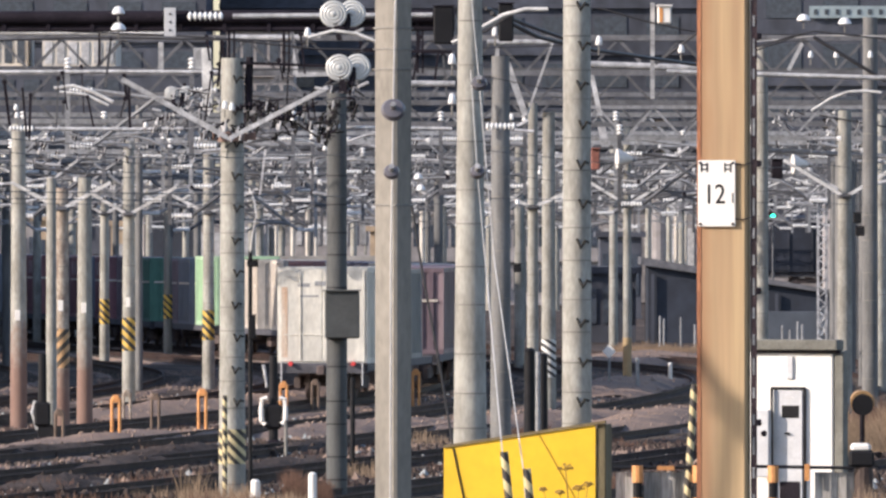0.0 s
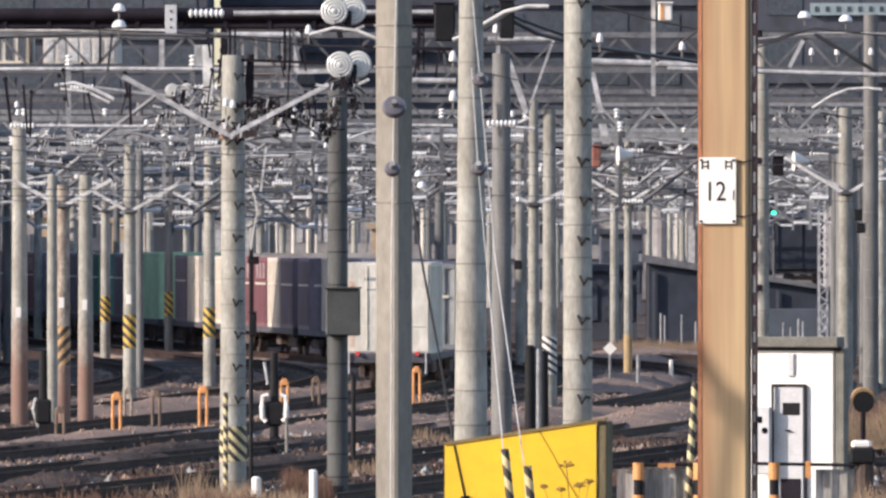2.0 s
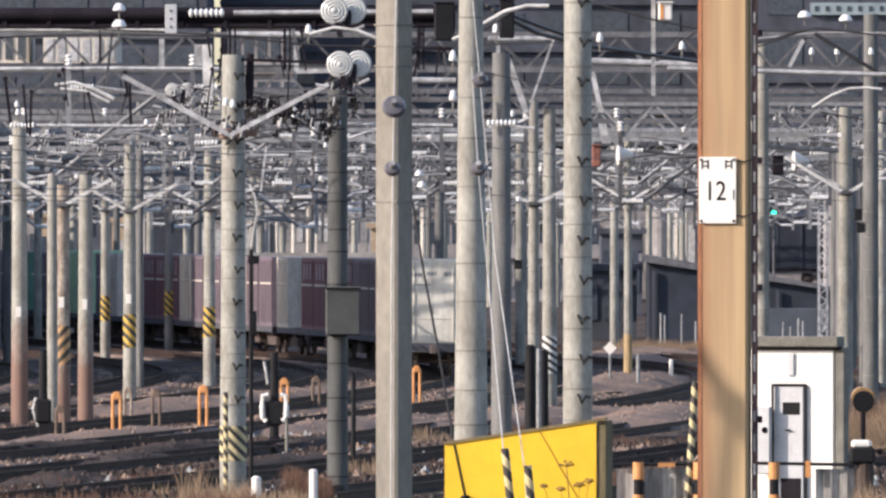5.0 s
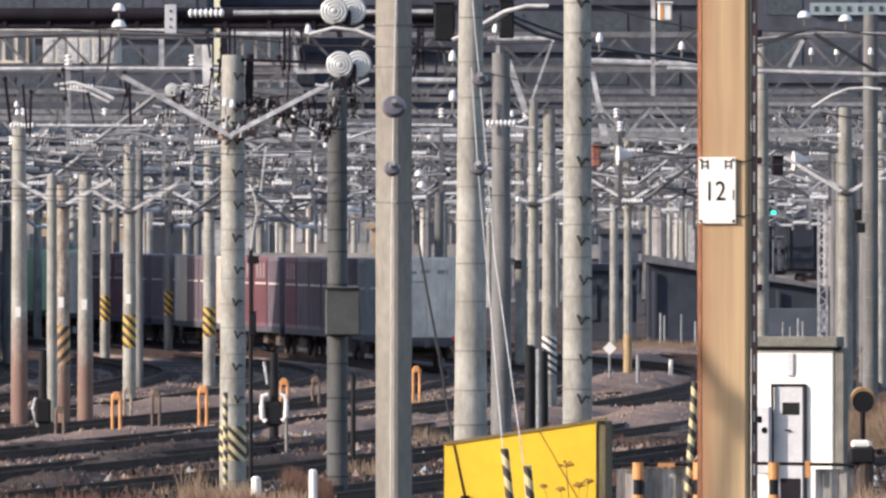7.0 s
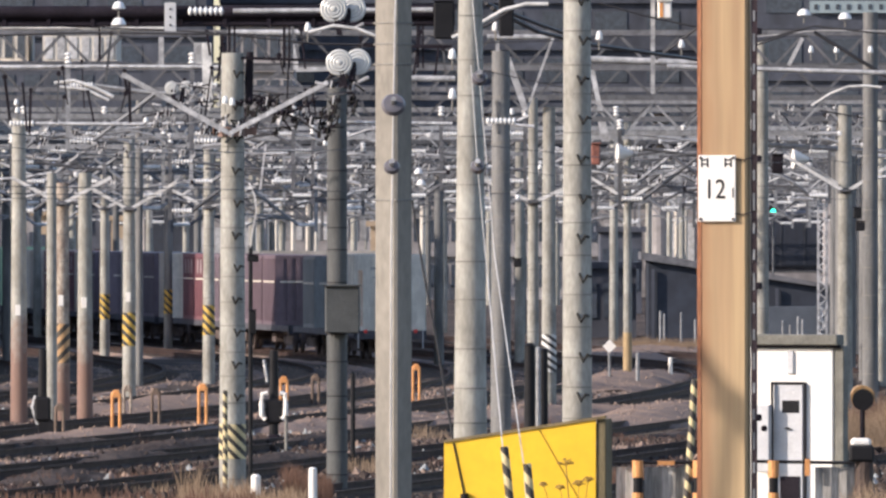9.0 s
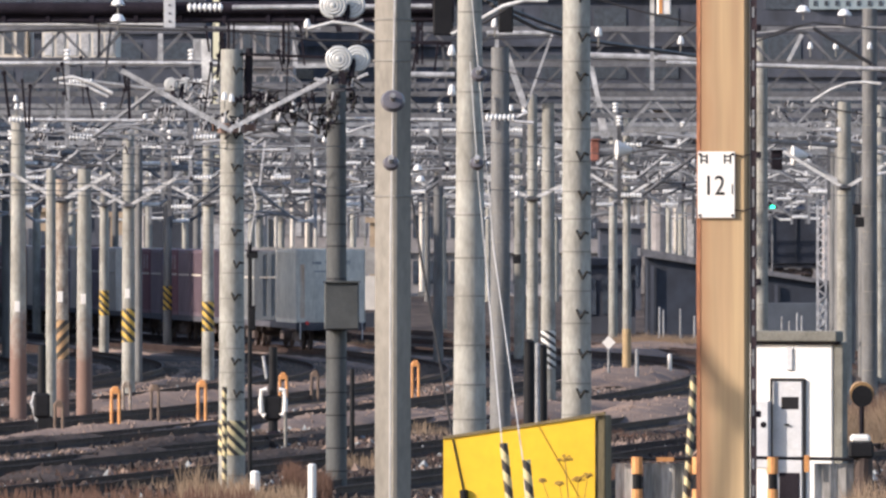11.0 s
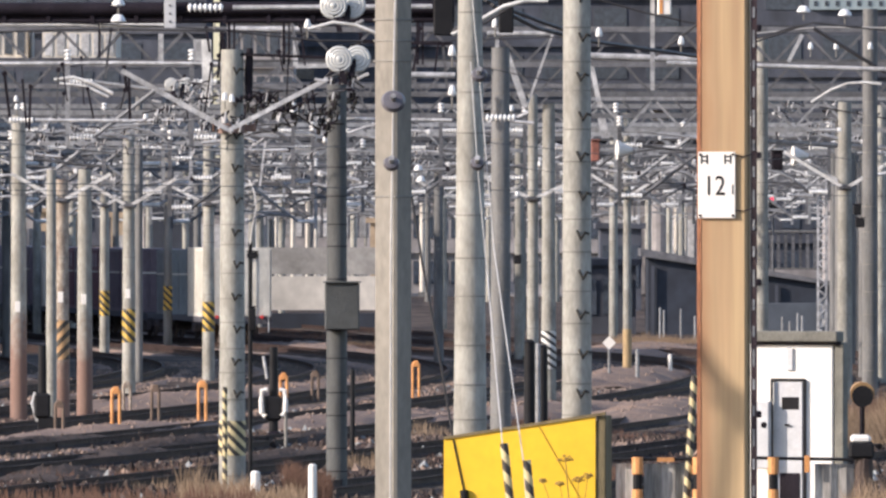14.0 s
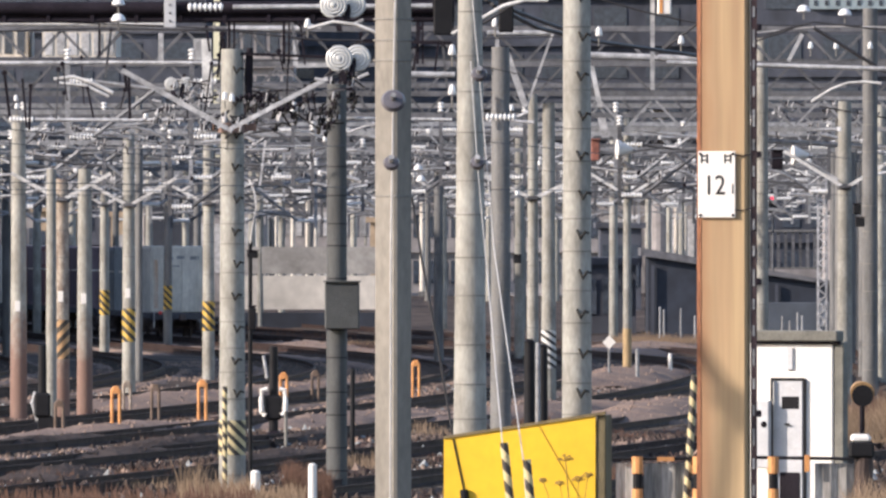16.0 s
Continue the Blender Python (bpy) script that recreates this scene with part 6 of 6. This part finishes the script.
def round_lamp():
    t = thing("round_signal", pose(4.947, 140.533, -0.6), "round dark signal lamp with a tan hood on a thin post", "signal lamp")
    z = 2.58 + 0.6
    part("hood", Form().tube([(-0.02, 0.12, z + 0.03), (0, -0.08, z)], [0.12, 0.145], 20), mat("tan hood paint", (0.5, 0.30, 0.13), 0.6, vary=0.25), t, "tan hood", smooth=True)
    part("lens", Form().tube([(0.0, -0.07, z - 0.02), (0.0, -0.11, z - 0.025)], 0.128, 20), BLACK, t, "dark lens")
    part("stem", Form().tube([(0, 0.03, z - 0.1), (0, 0.03, z - 0.5)], 0.03, 8), STEEL_DARK, t)
    part("white_cap", Form().box((-0.02, 0, 2.053 + 0.6), (0.24, 0.2, 0.1), 0, 0.03), WHITE, t, "white cap")
    part("case", Form().box((-0.01, 0, 1.92 + 0.6), (0.30, 0.22, 0.2), 0, 0.03), BLACK, t)
    part("mast", Form().tube([(0.02, 0.02, 0), (0.02, 0.02, 1.9 + 0.6)], 0.11, 12), mat("dark brown paint", (0.07, 0.045, 0.035), 0.7, vary=0.3), t)


round_lamp()


# ---- weeds, stones ----
def tuft_field(name, cx, cy, wx, wy, n, h, m, label, seed, base=-0.3, droop=0.35):
    """Thin dry blades that lean apart, standing on the ground."""
    r = random.Random(seed)
    f = Form()
    for _ in range(n):
        x, y = (r.random() - 0.5) * wx, (r.random() - 0.5) * wy
        hh = h * (0.45 + 0.75 * r.random()) * (0.7 + 0.5 * noise.noise((x * 1.3 + cx, y * 0.4, seed)))
        a, w = r.random() * 6.28, 0.006 + 0.007 * r.random()
        lx, ly = math.cos(a) * hh * droop * r.random(), math.sin(a) * hh * droop * r.random()
        f.add([(x - w, y, 0), (x + w, y, 0), (x + lx * 0.4 + w * 0.8, y + ly * 0.4, hh * 0.6), (x + lx * 0.4 - w * 0.8, y + ly * 0.4, hh * 0.6), (x + lx, y + ly, hh)], [(0, 1, 2, 3), (3, 2, 4)])
    me = bpy.data.meshes.new(name)
    me.from_pydata(f.v, [], f.f)
    me.materials.append(m)
    ob = new(name, me)
    ob.matrix_basis = pose(cx, cy, base)
    tagged(ob, label, "grass", kind="stuff")


BROWN_WEED = mat("red-brown weed", (0.17, 0.095, 0.065), 0.9, vary=0.4, scale=2)
tuft_field("dry_grass", -4.953, 164.688, 4.6, 8, 800, 0.30, BROWN_WEED, "low red-brown dry weeds at the yard's edge", 1, base=0.687)
tuft_field("dry_grass", -3.518, 188.214 - 4, 1.1, 3, 520, 0.8, GRASS, "tall tan dry grass round the ringed post", 2, base=0.077)
tuft_field("dry_grass", -2.95, 175.667, 1.8, 4, 1000, 0.6, GRASS, "tan dry grass round a white post", 3, base=0.34)
tuft_field("dry_grass", -2.06, 181.724, 0.7, 2, 1100, 0.62, BROWN_WEED, "round red-brown withered bush", 4, base=0.364)
tuft_field("dry_grass", 4.75, 131.75 - 4, 0.8, 3, 1300, 0.78, GRASS, "tan dry grass beside the fence", 5, base=1.071)
tuft_field("dry_grass", 8.3, 452, 3.8, 16, 5200, 0.6, GRASS, "tan dry grass on the far bank", 6)
tuft_field("dry_grass", -3.277, 448.511, 2.2, 10, 900, 0.5, GRASS, "tan dry grass on the far bank", 7)
tuft_field("dry_grass", 3.642, 221.895, 2.6, 6, 700, 0.5, BROWN_WEED, "thin brown weeds behind the fence", 8, base=-0.3)
tuft_field("dry_grass", -1.333, 195.185, 1.6, 6, 800, 0.4, BROWN_WEED, "low brown weeds at the foot of the dark mast", 9, base=-0.35)
tuft_field("dry_grass", -6.455, 479.091, 6, 10, 1600, 0.5, BROWN_WEED, "brown weeds along the far wall", 10)

tuft_field("dry_grass", 8.7, 255, 2.8, 10, 3000, 1.45, BROWN_WEED, "tall red-brown weeds behind the cabinet", 11)
tuft_field("dry_grass", 8.75, 249, 2.2, 4, 3000, 1.3, GRASS, "tan dry grass behind the cabinet", 12)

# the near verge: a bank that falls away from the camera's side
def verge_z(x, y):
    j = (y - 148) / 4.2
    return 0.712 - 0.72 + 0.17 * math.exp(-((x + 1.5) / 0.8) ** 2) + 0.10 * j * (1 - j / 9) + 0.22 * noise.noise((x * 0.9, y * 0.2, 2)) + 0.12 * noise.noise((x * 3.1, y * 0.7, 5))


f = Form()
for j in range(9):
    for i in range(41):
        x, y = -9 + i * 0.28, 148 + j * 4.2
        f.v.append((x, y, verge_z(x, y) - (0.9 if j == 8 else 0)))
f.f += [(j * 41 + i, j * 41 + i + 1, (j + 1) * 41 + i + 1, (j + 1) * 41 + i) for j in range(8) for i in range(40)]
ob = new("verge", f.mesh("verge", True))
ob.data.materials.append(EARTH)
tagged(ob, "rough brown verge at the edge of the yard", "verge", kind="stuff")


def boulder(r, seed):
    bm = bmesh.new()
    bmesh.ops.create_icosphere(bm, subdivisions=2, radius=r)
    for v in bm.verts:
        v.co *= 1 + 0.35 * noise.noise(v.co * (2.2 / r) + Vector((seed, 0, 0)))
        v.co.z *= 0.6
    me = bpy.data.meshes.new("stone")
    bm.to_mesh(me)
    bm.free()
    return me


PALE_STONE = mat("pale grey stone", (0.30, 0.32, 0.32), 0.9, vary=0.3, scale=6)
STONES = [boulder(0.06, k) for k in range(4)]
for me in STONES:
    me.materials.append(PALE_STONE)
rng = random.Random(9)
for i in range(200):
    x, y = (rng.random() * 330 - 330) / 120, 164 + rng.random() * 14
    ob = new("stone", STONES[i % 4])
    ob.matrix_basis = pose(x, y, verge_z(x, y) + 0.012, 0, 0, rng.random() * 360)
    tagged(ob, "pale grey broken stone on the verge", "stone", "stones on the verge")
for i in range(50):
    x, y = -4.5 + rng.random() * 10, 235 + rng.random() * 75
    ob = new("stone", STONES[i % 4])
    ob.matrix_basis = pose(x, y, rise(x, y) + 0.015, 0, 0, rng.random() * 360)
    tagged(ob, "pale grey broken stone beside the rails", "stone", "stones beside the rails")


# loose ballast stones strewn over the near yard
def gravel(seed, n, y0, y1, size, m, label):
    r = random.Random(seed)
    f = Form()
    while n:
        y = 1 / (1 / y1 + (1 / y0 - 1 / y1) * r.random())
        x = (r.random() - 0.5) * 24
        if noise.noise((x * 0.25 + y * 0.05, y * 0.035, seed)) < -0.1:
            continue
        n -= 1
        k = size * (0.4 + r.random())
        z = rise(x, y) + 0.01
        q = [(x + k * (math.cos(a) + 0.4 * (r.random() - 0.5)), y + k * math.sin(a), z - 0.03) for a in (0.3, 1.9, 3.4, 5.0)]
        f.add(q + [(x + k * 0.6 * (r.random() - 0.5), y + k * 0.5 * (r.random() - 0.5), z + k * (0.5 + 0.7 * r.random()))], [(0, 1, 4), (1, 2, 4), (2, 3, 4), (3, 0, 4)])
    me = bpy.data.meshes.new("gravel")
    me.from_pydata(f.v, [], f.f)
    me.materials.append(m)
    tagged(new("gravel", me), label, "gravel", kind="stuff")


gravel(3, 16000, 255, 405, 0.05, STONE, "brown crushed stones strewn over the yard")
gravel(8, 21000, 185, 301, 0.07, RAIL_RUST, "dark cinders strewn over the yard")
gravel(15, 9000, 185, 270, 0.07, CINDER, "brown earth crumbs between the rails")
gravel(22, 2600, 188, 262, 0.13, CINDER, "dark clods between the near rails")
gravel(23, 800, 188, 262, 0.11, STONE, "brown lumps of stone between the near rails")
gravel(24, 260, 188, 275, 0.12, PALE_STONE, "pale broken slabs between the near rails")
gravel(12, 1500, 188, 351, 0.05, PALE_STONE, "pale stones strewn over the yard")

# low withered weeds along the near rails
r = random.Random(31)
for k in range(16):
    tuft_field("dry_weed", -8 + 12 * r.random(), 192 + 90 * r.random(), 0.9 + r.random(), 2.5, 160, 0.22 + 0.2 * r.random(), BROWN_WEED if k % 3 else GRASS, "low withered weeds among the rails", 40 + k, base=-0.25)


def motions():
    """The train draws away round the curve at an even pace."""
    for i, w in enumerate(TRAIN):
        rows = []
        for k in range(0, 33):
            t = k * 0.5
            y = TRAIN_START + TRAIN_SPEED * t + WAGON_PITCH * i + 9.8
            dx = track_x(y + 7) - track_x(y - 7)
            rows.append((t, pose((track_x(y + 7) + track_x(y - 7)) / 2, y, 0, 0, 0, -math.degrees(math.atan2(dx, 14)))))
        walk(w, rows)
    for i, w in enumerate(FAR_TRAIN):
        rows = []
        for k in range(0, 33):
            x, y, heading = far_line(60.0 - FAR_TAIL + 6.8 + FAR_PITCH * i + FAR_SPEED * k * 0.5)
            rows.append((k * 0.5, pose(x, y, 0.63, 0, 0, heading)))
        walk(w, rows)
    # the signal turns red: the added shutter slides from the red lens to the green
    walk(LENS_COVER, [(0, pose(0, 0, 0.22)), (12.65, pose(0, 0, 0.22)), (12.8, pose(0, 0, -0.22)), (16, pose(0, 0, -0.22))])


motions()
